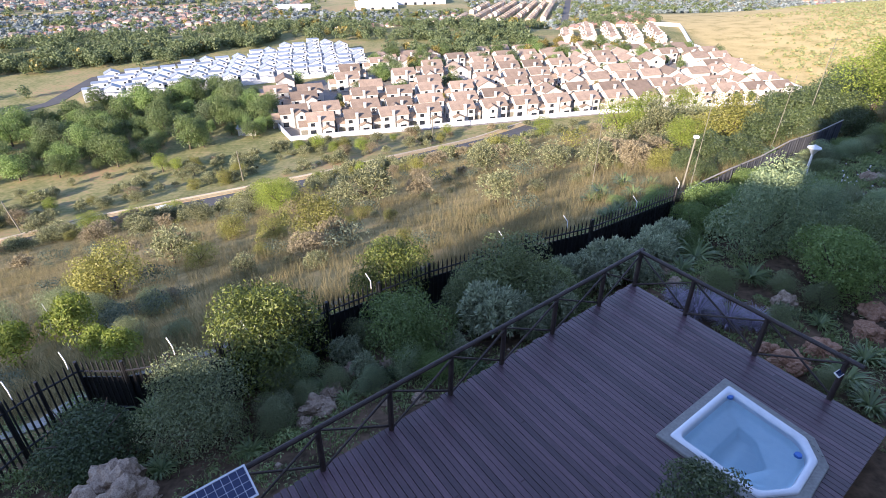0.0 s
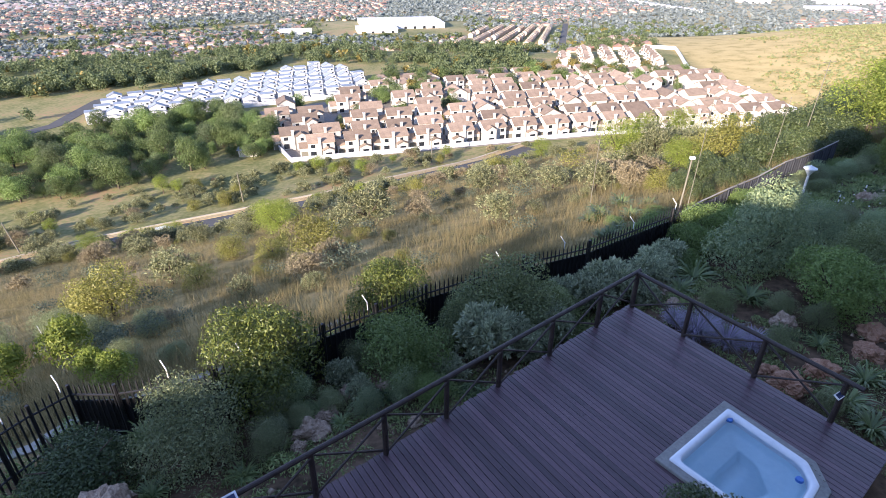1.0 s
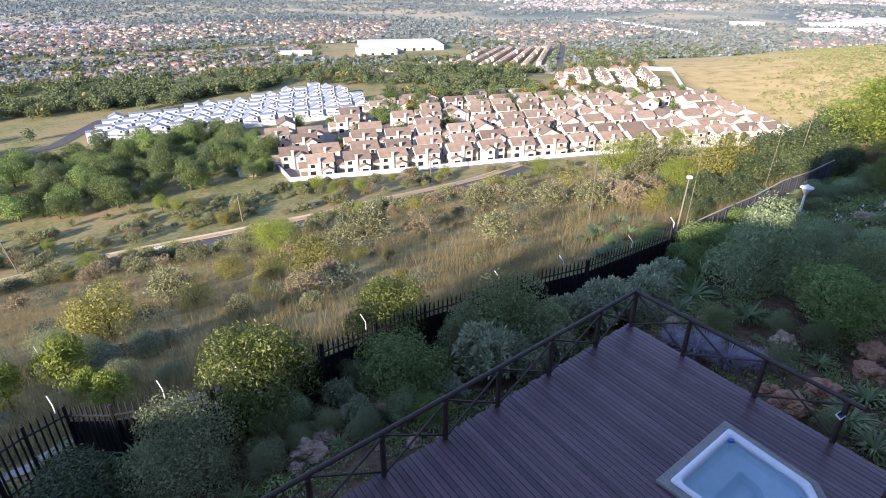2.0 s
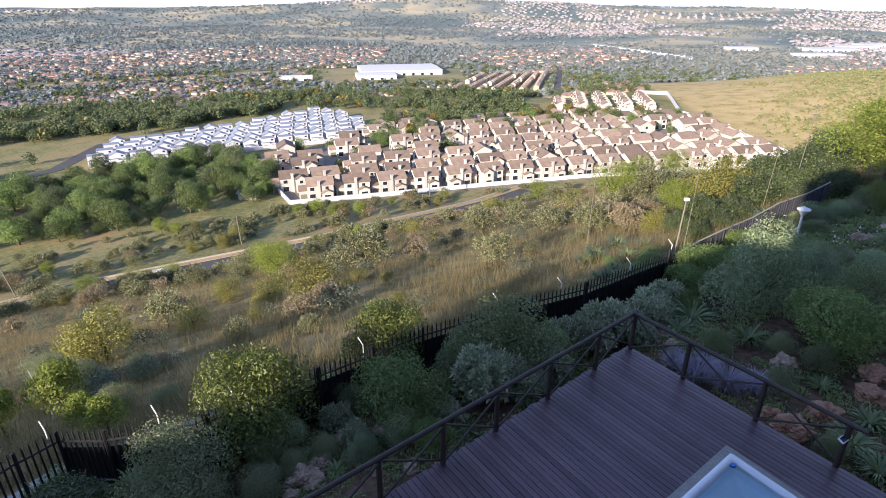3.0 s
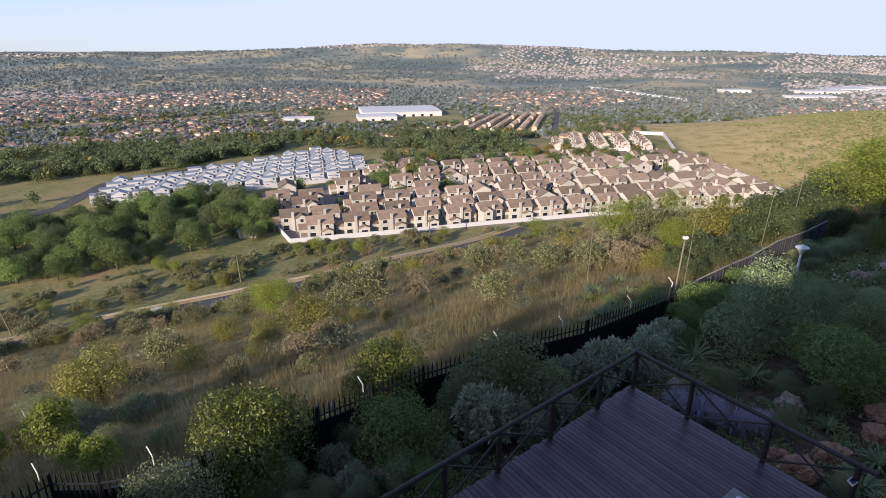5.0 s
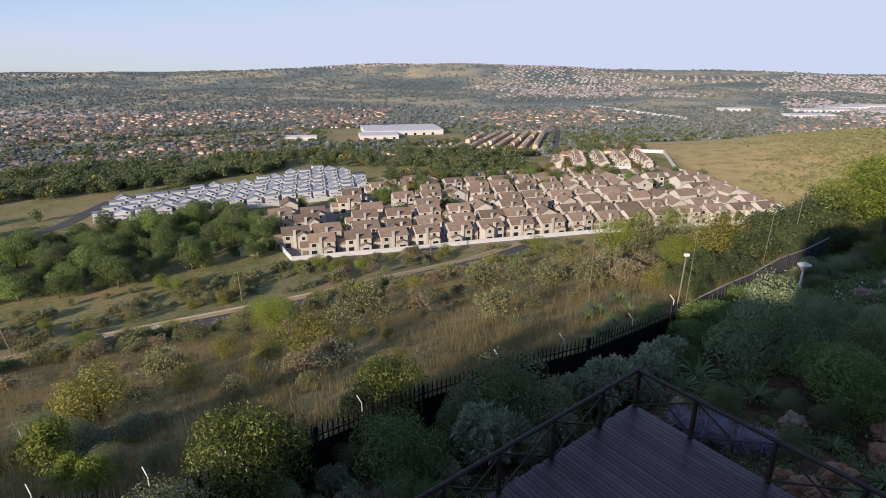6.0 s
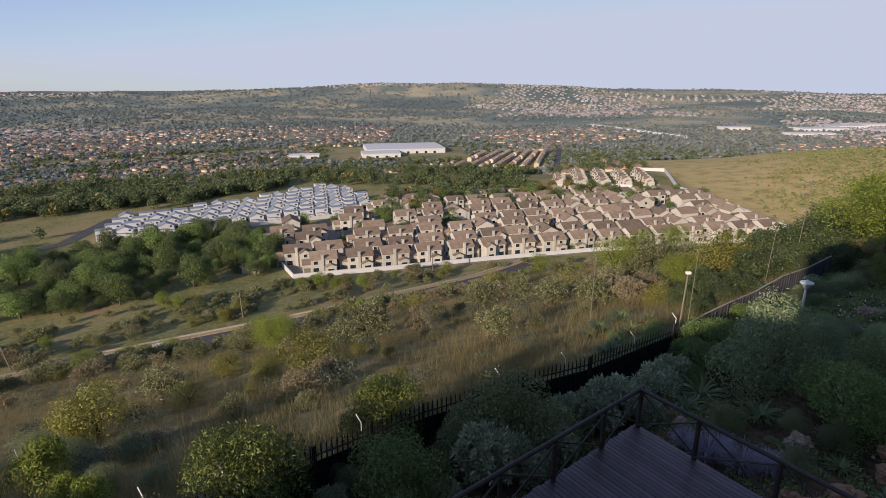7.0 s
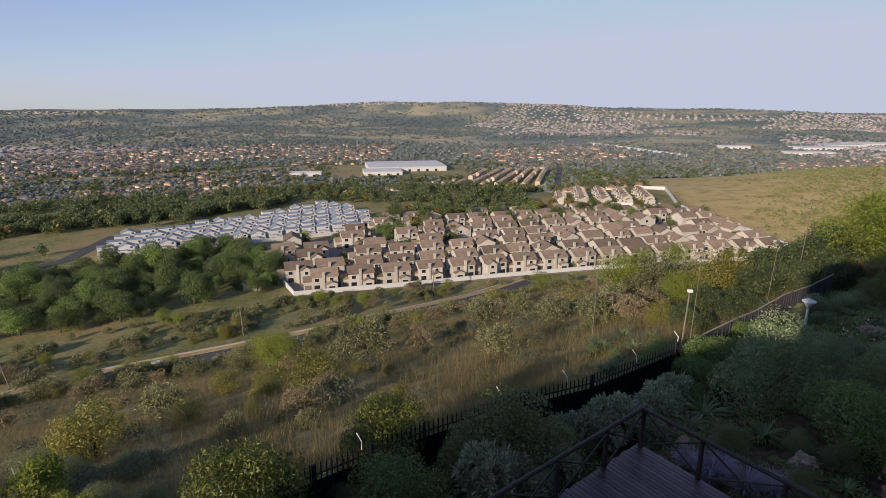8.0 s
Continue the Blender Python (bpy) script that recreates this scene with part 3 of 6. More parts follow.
# ---- solar panel and lamp on the rails ----
panel = tagged(new("solar_module"), "small blue solar panel in an aluminium frame on the railing", "solar panel")
pm = Matrix.Translation(dk(10.68, 0.30, 1.0)) @ Matrix.Rotation(math.atan2(L[1], L[0]), 4, "Z") @ Matrix.Rotation(radians(-28), 4, "X")
bm = bmesh.new()
for x0, y0, x1, y1 in ((-0.55, -0.25, 0.55, -0.225), (-0.55, 0.225, 0.55, 0.25), (-0.55, -0.225, -0.525, 0.225), (0.525, -0.225, 0.55, 0.225)):
    box(bm, x0, y0, -0.015, x1, y1, 0.02, pm)
part("frame", bm, m_alu, panel)
for cx in range(9):
    for cy in range(4):
        x0, y0 = -0.52 + cx * 0.1156, -0.22 + cy * 0.1105
        bm = bmesh.new()
        box(bm, x0, y0, 0.002, x0 + 0.108, y0 + 0.103, 0.008, pm)
        part("cell", bm, m_solar, panel)
bm = bmesh.new()
box(bm, -0.525, -0.225, -0.01, 0.525, 0.225, 0.0, pm)
part("backing", bm, m_alu, panel)
bm = bmesh.new()
a = dk(10.68, 0.30, 0.98)
bar(bm, a, dk(10.68, 0.06, 0.93), 0.02)
bar(bm, a, dk(10.68, 0.08, 0.5), 0.015)
part("bracket", bm, m_iron, panel)

small = tagged(new("solar_lamp"), "small solar lamp clipped on a railing post", "lamp")
p = dk(0.05, 4.83, 0.72)
lm = Matrix.Translation(p + Vector((-0.10, -0.06, 0))) @ Matrix.Rotation(radians(30), 4, "Z") @ Matrix.Rotation(radians(25), 4, "X")
bm = bmesh.new()
box(bm, -0.09, -0.06, -0.03, 0.09, 0.06, 0.0, lm)
part("case", bm, m_white, small)
bm = bmesh.new()
box(bm, -0.075, -0.045, 0.0, 0.075, 0.045, 0.005, lm)
part("cell", bm, m_solar, small)
bm = bmesh.new()
bar(bm, p + Vector((-0.10, -0.06, -0.02)), p, 0.02)
part("clip", bm, m_iron, small)

# ---- the palisade fence ----
FENCE = [(-9.4, 7.0), (-9.3, 8.1), (-9.1, 8.9), (-8.7, 9.7), (-7.4, 9.4), (-6.4, 9.5), (-5.2, 9.7), (-4.1, 10.4), (-3, 11.5), (-1.7, 12.5), (-0.3, 13.5), (2.8, 15.1), (5.1, 15.9), (8.8, 18.3), (9.4, 19.0)]
SHEET_FENCE = [(9.4, 19.0), (10.9, 20.5), (12.6, 21.8), (15.1, 24.0), (17.4, 25.8), (20.5, 28.3), (23.0, 30.2)]
bm = bmesh.new()
box(bm, -0.022, -0.012, 0, 0.022, 0.012, 1.78)
tip = [v for v in bm.verts if v.co.z > 1]
for v in tip:
    v.co.x *= 0.75
top = bm.verts.new((0, 0, 1.92))
bmesh.ops.delete(bm, geom=[f for f in bm.faces if all(v in tip for v in f.verts)], context="FACES_ONLY")
for e in [e for e in bm.edges if e.verts[0] in tip and e.verts[1] in tip]:
    bm.faces.new((*e.verts, top))
bmesh.ops.recalc_face_normals(bm, faces=bm.faces)
pale_mesh = bpy.data.meshes.new("pale")
bm.to_mesh(pale_mesh)
bm.free()
pale_mesh.materials.append(m_iron)
fence = tagged(new("palisade_fence"), "black steel palisade fence with pointed pales", "fence")
carry = 0.0
count = 0
for a, b in zip(FENCE, FENCE[1:]):
    a, b = np.array(a), np.array(b)
    n = np.linalg.norm(b - a)
    d = (b - a) / n
    turn = math.atan2(d[1], d[0])
    za, zb = gz(*a), gz(*b)
    u = carry
    while u < n:
        p = a + d * u
        pale = part("pale", pale_mesh, None, fence)
        pale.matrix_local = Matrix.Translation((p[0], p[1], gz(*p) - 0.05)) @ Matrix.Rotation(turn, 4, "Z")
        u += 0.15
    carry = u - n
    for h in (0.35, 1.5):
        bm = bmesh.new()
        bar(bm, (*(a - d * 0.05), za + h), (*(b + d * 0.05), zb + h), 0.028, sides=6)
        part("rail", bm, m_iron, fence)
    if a[0] > -9.0:
        # dark panel behind the lower part of the pales
        bm = bmesh.new()
        off = np.array((-d[1], d[0])) * 0.05
        c = [bm.verts.new((*(q + off * w), z)) for q, z0 in ((a, za), (b, zb)) for w in (1, 1.4) for z in (z0 - 0.2, z0 + 1.28)]
        for f in ((0, 1, 5, 4), (2, 6, 7, 3), (1, 3, 7, 5), (0, 4, 6, 2), (0, 2, 3, 1), (4, 5, 7, 6)):
            bm.faces.new([c[q] for q in f])
        bmesh.ops.recalc_face_normals(bm, faces=bm.faces)
        part("backing_sheet", bm, m_iron, fence)
    bm = bmesh.new()
    bar(bm, (*a, za - 0.2), (*a, za + 1.8), 0.045, sides=6)
    part("post", bm, m_iron, fence)
for fx, fy in ((-8.75, 9.5), (-9.2, 8.3), (-6.2, 9.55), (-4.6, 10.0), (2.0, 14.7), (4.2, 15.6), (6.9, 17.0), (8.9, 18.4), (-1.9, 12.3)):
    bm = bmesh.new()
    z = gz(fx, fy)
    bar(bm, (fx, fy, z + 1.72), (fx, fy, z + 1.98), 0.014, sides=6)
    bar(bm, (fx, fy, z + 1.96), (fx - 0.14, fy + 0.1, z + 2.15), 0.014, sides=6)
    part("wire_bracket", bm, m_white, fence, "white angled bracket")

# grey-blue steel, darkened to stand in for shade lying on the fence
m_sheet = material("shaded_grey_blue_steel", [(0.03, 0.033, 0.042), (0.045, 0.048, 0.058), (0.065, 0.068, 0.078)], 0.9, 0.95, 0.15, 10, vary=0.2)
sheets = tagged(new("sheet_fence"), "grey-blue steel sheet fence with a grey top pipe", "fence")
for a, b in zip(SHEET_FENCE, SHEET_FENCE[1:]):
    a, b = np.array(a), np.array(b)
    cuts = max(1, round(float(np.linalg.norm(b - a)) / 0.95))
    side = np.array((-(b - a)[1], (b - a)[0])) / np.linalg.norm(b - a)
    for k in range(cuts):
        p, q = a + (b - a) * k / cuts, a + (b - a) * (k + 0.985) / cuts
        bm = bmesh.new()
        ribs = []
        for u in range(13):
            c = p + (q - p) * u / 12 + side * (0.018 if u % 4 in (1, 2) else -0.012)
            z = gz(*c)
            ribs.append([bm.verts.new((*(c + side * w), z + h)) for w, h in ((0, -0.2), (0, 1.36), (0.02, 1.36), (0.02, -0.2))])
        for m, n2 in zip(ribs, ribs[1:]):
            for w in range(4):
                bm.faces.new((m[w], n2[w], n2[(w + 1) % 4], m[(w + 1) % 4]))
        bm.faces.new(ribs[0])
        bm.faces.new(ribs[-1])
        bmesh.ops.recalc_face_normals(bm, faces=bm.faces)
        part("sheet", bm, m_sheet, sheets)
        bm = bmesh.new()
        c = p - side * 0.06
        bar(bm, (*c, gz(*c) - 0.2), (*c, gz(*c) + 1.42), 0.03, sides=6)
        part("post", bm, m_sheet, sheets)
    bm = bmesh.new()
    bar(bm, (*a, gz(*a) + 1.44), (*b, gz(*b) + 1.44), 0.032, sides=8)
    part("top_pipe", bm, m_concrete, sheets)

# ---- lamps and poles ----
def garden_lamp(x, y, h):
    ob = tagged(new("garden_lamp"), "white mushroom garden lamp on a white post", "lamp")
    z = gz(x, y)
    bm = bmesh.new()
    bar(bm, (x, y, z - 0.1), (x, y, z + h), 0.06, 0.05, 12)
    part("post", bm, m_white, ob)
    bm = bmesh.new()
    bar(bm, (x, y, z + h - 0.16), (x, y, z + h + 0.12), 0.06, 0.24, 20)
    bar(bm, (x, y, z + h + 0.12), (x, y, z + h + 0.16), 0.28, 0.27, 20)
    bar(bm, (x, y, z + h + 0.16), (x, y, z + h + 0.25), 0.26, 0.06, 20)
    bar(bm, (x, y, z + h + 0.24), (x, y, z + h + 0.29), 0.03, 0.02, 8)
    part("shade", bm, m_white, ob)


garden_lamp(16.3, 22.35, 1.62)


def flood_pole(x, y, h):
    ob = tagged(new("floodlight_pole"), "weathered pole with a white floodlight by the fence", "lamp")
    z = gz(x, y)
    bm = bmesh.new()
    bar(bm, (x, y, z - 0.2), (x + 0.12, y, z + h), 0.04, 0.032, 10)
    part("pole", bm, m_timber_pole, ob)
    bm = bmesh.new()
    box(bm, x + 0.0, y - 0.12, z + h - 0.06, x + 0.21, y + 0.02, z + h + 0.06)
    bmesh.ops.bevel(bm, geom=bm.edges, offset=0.02, segments=1, affect="EDGES")
    part("floodlight", bm, m_white, ob)


flood_pole(10.2, 20.9, 3.35)


def mast(x, y, h, arm=0.0, lean=0.0, r=0.05, mat=m_timber_pole, label="thin weathered pole standing on the hillside", kind="utility_pole", top=None):
    ob = tagged(new(kind), label, "pole")
    z = gz(x, y)
    bm = bmesh.new()
    bar(bm, (x, y, z - 0.3), (x + lean, y, z + h), r, r * 0.7, 8)
    part("pole", bm, mat, ob)
    if arm:
        for q in (0.98, 0.9):
            bm = bmesh.new()
            c = Vector((x + lean * q, y, z + h * q))
            bar(bm, c - Vector((arm, arm * 0.3, 0)), c + Vector((arm, arm * 0.3, 0)), r * 0.6, sides=6)
            part("crossarm", bm, mat, ob)
            arm *= 0.6
    return ob


mast(8.8, 28.6, 5.6, 0, 0.05, 0.022, m_timber_pole)
mast(10.9, 21.6, 5.6, 0.4, 0.1, 0.018)
mast(20.5, 32, 4.6, 0, 0.2, 0.022, m_timber_pole)
mast(24.5, 35.5, 6.4, 0.5, 0.2, 0.03, label="tall pole with short crossarms above the trees")
mast(-51.5, 140.7, 8.5, 0.0, -0.3, 0.16, label="wooden utility pole beside the road")
mast(-0.5, 176, 9, 0.9, 0, 0.16, label="wooden utility pole with crossarms beside the houses")
mast(-91, 109.8, 8, 0.0, -1.5, 0.15, label="leaning wooden utility pole beside the road")
mast(-12.6, 15.3, 1.9, 0, -0.3, 0.016, m_white, "thin pale stake beside a young shrub", "stake")
mast(-13.2, 15.3, 2.1, 0, -0.4, 0.014, m_white, "thin pale stake beside a young shrub", "stake")


# ---- a car on the road ----
def car(x, y, turn):
    ob = tagged(new("car"), "white estate car standing on the hillside road", "car")
    m = Matrix.Translation((x, y, gz(x, y) + 0.12)) @ Matrix.Rotation(turn, 4, "Z")
    bm = bmesh.new()
    prof = [(-2.2, 0.35), (-2.25, 0.8), (-2.1, 1.0), (-1.95, 1.62), (0.35, 1.65), (1.05, 1.08), (2.05, 0.95), (2.25, 0.7), (2.2, 0.35)]
    left = [bm.verts.new(m @ Vector((px, 0.86 - max(0, pz - 1.0) * 0.22, pz))) for px, pz in prof]
    right = [bm.verts.new(m @ Vector((px, -0.86 + max(0, pz - 1.0) * 0.22, pz))) for px, pz in prof]
    bm.faces.new(left)
    bm.faces.new(right[::-1])
    for k in range(len(prof)):
        k2 = (k + 1) % len(prof)
        bm.faces.new((left[k], right[k], right[k2], left[k2]))
    bmesh.ops.recalc_face_normals(bm, faces=bm.faces)
    part("body", bm, m_white, ob)
    for sy in (-1, 1):
        for x0, x1 in ((-1.75, -0.95), (-0.85, -0.05), (0.05, 0.7)):
            bm = bmesh.new()
            box(bm, x0, sy * 0.80 - 0.035, 1.1, x1, sy * 0.80 + 0.035, 1.5 if x1 < 0.5 else 1.32, m)
            part("side_window", bm, m_pane, ob)
        for wx in (-1.4, 1.4):
            bm = bmesh.new()
            bar(bm, m @ Vector((wx, sy * 0.7, 0.33)), m @ Vector((wx, sy * 0.9, 0.33)), 0.33, sides=14)
            tyre = part("wheel", bm, m_iron, ob)
            bm = bmesh.new()
            bar(bm, m @ Vector((wx, sy * 0.9, 0.33)), m @ Vector((wx, sy * 0.915, 0.33)), 0.2, sides=10)
            part("rim", bm, m_alu, tyre)
    bm = bmesh.new()
    box(bm, 0.62, -0.68, 1.2, 0.72, 0.68, 1.42, m)
    part("windscreen", bm, m_pane, ob)


car(*at_s(134.6, 8.1), math.atan2(ALONG[1], ALONG[0]))

# ---- rocks ----
def rock(name, x, y, r, mat, label, seed, flat=0.75):
    bm = bmesh.new()
    bmesh.ops.create_icosphere(bm, subdivisions=4, radius=1)
    off = Vector((seed * 3.1, seed * 1.7, 0))
    for v in bm.verts:
        c = v.co.copy()
        v.co *= 0.8 + 0.55 * noise.noise(c * 1.1 + off) + 0.4 * abs(noise.noise(c * 2.6 + off)) + 0.22 * abs(noise.noise(c * 5.5 + off)) + 0.1 * noise.noise(c * 13 + off)
        v.co.z *= flat
    ob = part(name, bm, mat)
    ob.matrix_world = Matrix.Translation((x, y, gz(x, y) + 0.25 * r)) @ Matrix.Rotation(seed, 4, "Z") @ Matrix.Diagonal((r, r * 0.85, r, 1))
    return tagged(ob, label, "rock", "rocks in the garden")


for k, (x, y, r) in enumerate([(-2.6, 9.3, 0.3), (-1.4, 10.3, 0.26), (-3.4, 9.2, 0.2), (-0.9, 11.7, 0.24), (-6.4, 6.7, 0.62), (-2.9, 8.7, 0.36), (-3, 8.2, 0.2), (-2.3, 10.4, 0.23), (-1.2, 8.7, 0.15), (-2.9, 11.8, 0.22), (7.2, 14.4, 0.32), (-0.5, 8.7, 0.18), (-4.2, 9, 0.13), (9.4, 11.8, 0.34), (7.0, 13.2, 0.22), (18.6, 21.6, 0.4), (-6.0, 6.2, 0.5), (-6.7, 6.1, 0.45)]):
    rock("rock", x, y, r, m_rock, "rough pale weathered rock in the garden bed", k + 1.3, 0.9)
for k, (x, y, r) in enumerate([(11.4, 11.2, 0.36), (8, 9.1, 0.42), (9, 9.6, 0.4), (7.9, 9.7, 0.28), (10.7, 10.3, 0.34), (12.0, 10.6, 0.4)]):
    rock("rock", x, y, r, m_red_rock, "reddish boulder beside the deck", k + 20.7, 0.7)

def gable(bm, x0, y0, z0, x1, y1, eaves, ridge, along_x=True):
    """A block with gable ends."""
    if along_x:
        q = [(x0, y0), (x0, (y0 + y1) / 2), (x0, y1)], [(x1, y0), (x1, (y0 + y1) / 2), (x1, y1)]
    else:
        q = [(x1, y0), ((x0 + x1) / 2, y0), (x0, y0)], [(x1, y1), ((x0 + x1) / 2, y1), (x0, y1)]
    ends = []
    for e in q:
        ends.append([bm.verts.new((*e[0], z0)), bm.verts.new((*e[0], eaves)), bm.verts.new((*e[1], ridge)), bm.verts.new((*e[2], eaves)), bm.verts.new((*e[2], z0))])
    bm.faces.new(ends[0][::-1])
    bm.faces.new(ends[1])
    for k in range(5):
        bm.faces.new((ends[0][k], ends[0][(k + 1) % 5], ends[1][(k + 1) % 5], ends[1][k]))
    bmesh.ops.recalc_face_normals(bm, faces=bm.faces)


def roof_pair(bm, x0, y0, x1, y1, eaves, ridge, over=0.35, thick=0.16, along_x=True):
    mid = (y0 + y1) / 2 if along_x else (x0 + x1) / 2
    for side in (0, 1):
        if along_x:
            lo = y0 - over if side == 0 else y1 + over
            slope = (ridge - eaves) / (mid - y0)
            c = [(x0 - over, lo), (x1 + over, lo), (x1 + over, mid), (x0 - over, mid)]
            z = [eaves - over * slope] * 2 + [ridge] * 2
        else:
            lo = x0 - over if side == 0 else x1 + over
            slope = (ridge - eaves) / (mid - x0)
            c = [(lo, y0 - over), (lo, y1 + over), (mid, y1 + over), (mid, y0 - over)]
            z = [eaves - over * slope] * 2 + [ridge] * 2
        lowr = [bm.verts.new((*p, q + 0.02)) for p, q in zip(c, z)]
        up = [bm.verts.new((*p, q + 0.02 + thick)) for p, q in zip(c, z)]
        bm.faces.new(lowr[::-1])
        bm.faces.new(up)
        for k in range(4):
            bm.faces.new((lowr[k], lowr[(k + 1) % 4], up[(k + 1) % 4], up[k]))
    bmesh.ops.recalc_face_normals(bm, faces=bm.faces)



# ---- plants of the garden ----
def crown(name, vf):
    return mesh_np(name, *vf)


def strap_clump(seed, n, up, wide=0.035):
    """Long arching leaves from one foot, radius 1."""
    r = np.random.RandomState(seed)
    V, Fc = [], []
    for k in range(n):
        a, lift, ln2 = r.rand() * 6.28, r.uniform(0.35, 1.3) * up, r.uniform(0.7, 1.1)
        d, w = np.array((math.cos(a), math.sin(a), 0)), np.array((-math.sin(a), math.cos(a), 0)) * wide
        for q, u in enumerate((0.0, 0.3, 0.6, 0.85, 1.0)):
            c = d * u * ln2 * 0.9 + np.array((0, 0, lift * u * (1.5 - u) * ln2))
            ww = w * (1.0, 1.15, 0.9, 0.5, 0.06)[q]
            V += [c - ww, c + ww]
            if q:
                m = len(V)
                Fc.append((m - 4, m - 3, m - 1, m - 2))
    return V, Fc


def clump(kind, mesh, mat, label, category="plant"):
    ob = tagged(new(kind), label, category)
    part("foliage", mesh, mat, ob)
    return ob


P_glossy = plant("bush", crown("glossy", leaves(1, 17000, 0.058, 22, 0.36, up=0.8, core=0.64)), m_leaf_glossy, m_bark, "yellow-green bush with large glossy leaves by the fence", "bush", 1, -0.95, 0.05)
P_fine = plant("bush", crown("fine", leaves(2, 17000, 0.045, 22, 0.42, 0.95, core=0.66)), m_leaf_fine, m_bark, "grey-green fine-leaved bush below the deck", "bush", 2, -0.8, 0.04)
P_mound = plant("bush", crown("mound", leaves(3, 14000, 0.05, 9, 0.5, 0.72, core=0.42)), m_leaf_hedge, m_bark, "low dark green clipped mound of a bush", "bush", 3, -0.5, 0.05)
P_bright = plant("bush", crown("bright", leaves(4, 12500, 0.062, 24, 0.4, 0.9, core=0.7)), m_leaf_bright, m_bark, "fresh green feathery bush in the garden bed", "bush", 4, -0.75, 0.04)
P_dark = plant("bush", crown("dark", leaves(5, 15000, 0.056, 26, 0.5, 0.95, core=0.7)), m_leaf_dark, m_bark, "dense dark green bush in the garden", "bush", 5, -0.8, 0.05)
P_thicket = plant("bush", crown("thicket", leaves(12, 9000, 0.075, 24, 0.5, 1.0, core=0.7)), m_leaf_thicket, m_bark, "dark olive-green wild bush outside the sheet fence", "bush", 12, -0.8, 0.05)
P_protea = plant("shrub", crown("protea", rosettes(6, 420, 16, 0.21, 0.95, 20)), m_leaf_protea, m_bark, "silvery shrub with rosettes of narrow leaves", "shrub", 6, -0.8, 0.05)
P_lav = plant("bush", crown("sage", leaves(7, 15000, 0.055, 24, 0.4, 0.98, up=0.8, core=0.68)), m_leaf_lav, m_bark, "wide sage-green bush with a sunlit top", "bush", 7, -0.72, 0.04)
P_young = plant("shrub", crown("young", leaves(8, 2200, 0.14, 10, 0.45, 1.1, up=1.0)), m_leaf_tree, m_bark, "small bright yellow-green shrub outside the fence", "shrub", 8, -1.3, 0.04)
P_purple = clump("lavender_clump", mesh_np("lavender", *strap_clump(9, 380, 1.5, 0.008)), m_leaf_purple, "purple-grey clump of lavender beside the deck")
P_strap = clump("strap_plant", mesh_np("strap", *strap_clump(10, 90, 0.85)), m_strap, "dark green clump of arching strap leaves")
P_yucca = clump("yucca", mesh_np("yucca", *strap_clump(11, 130, 1.25)), m_strap, "spiky green yucca with stiff leaves")
rp = random.Random(11)
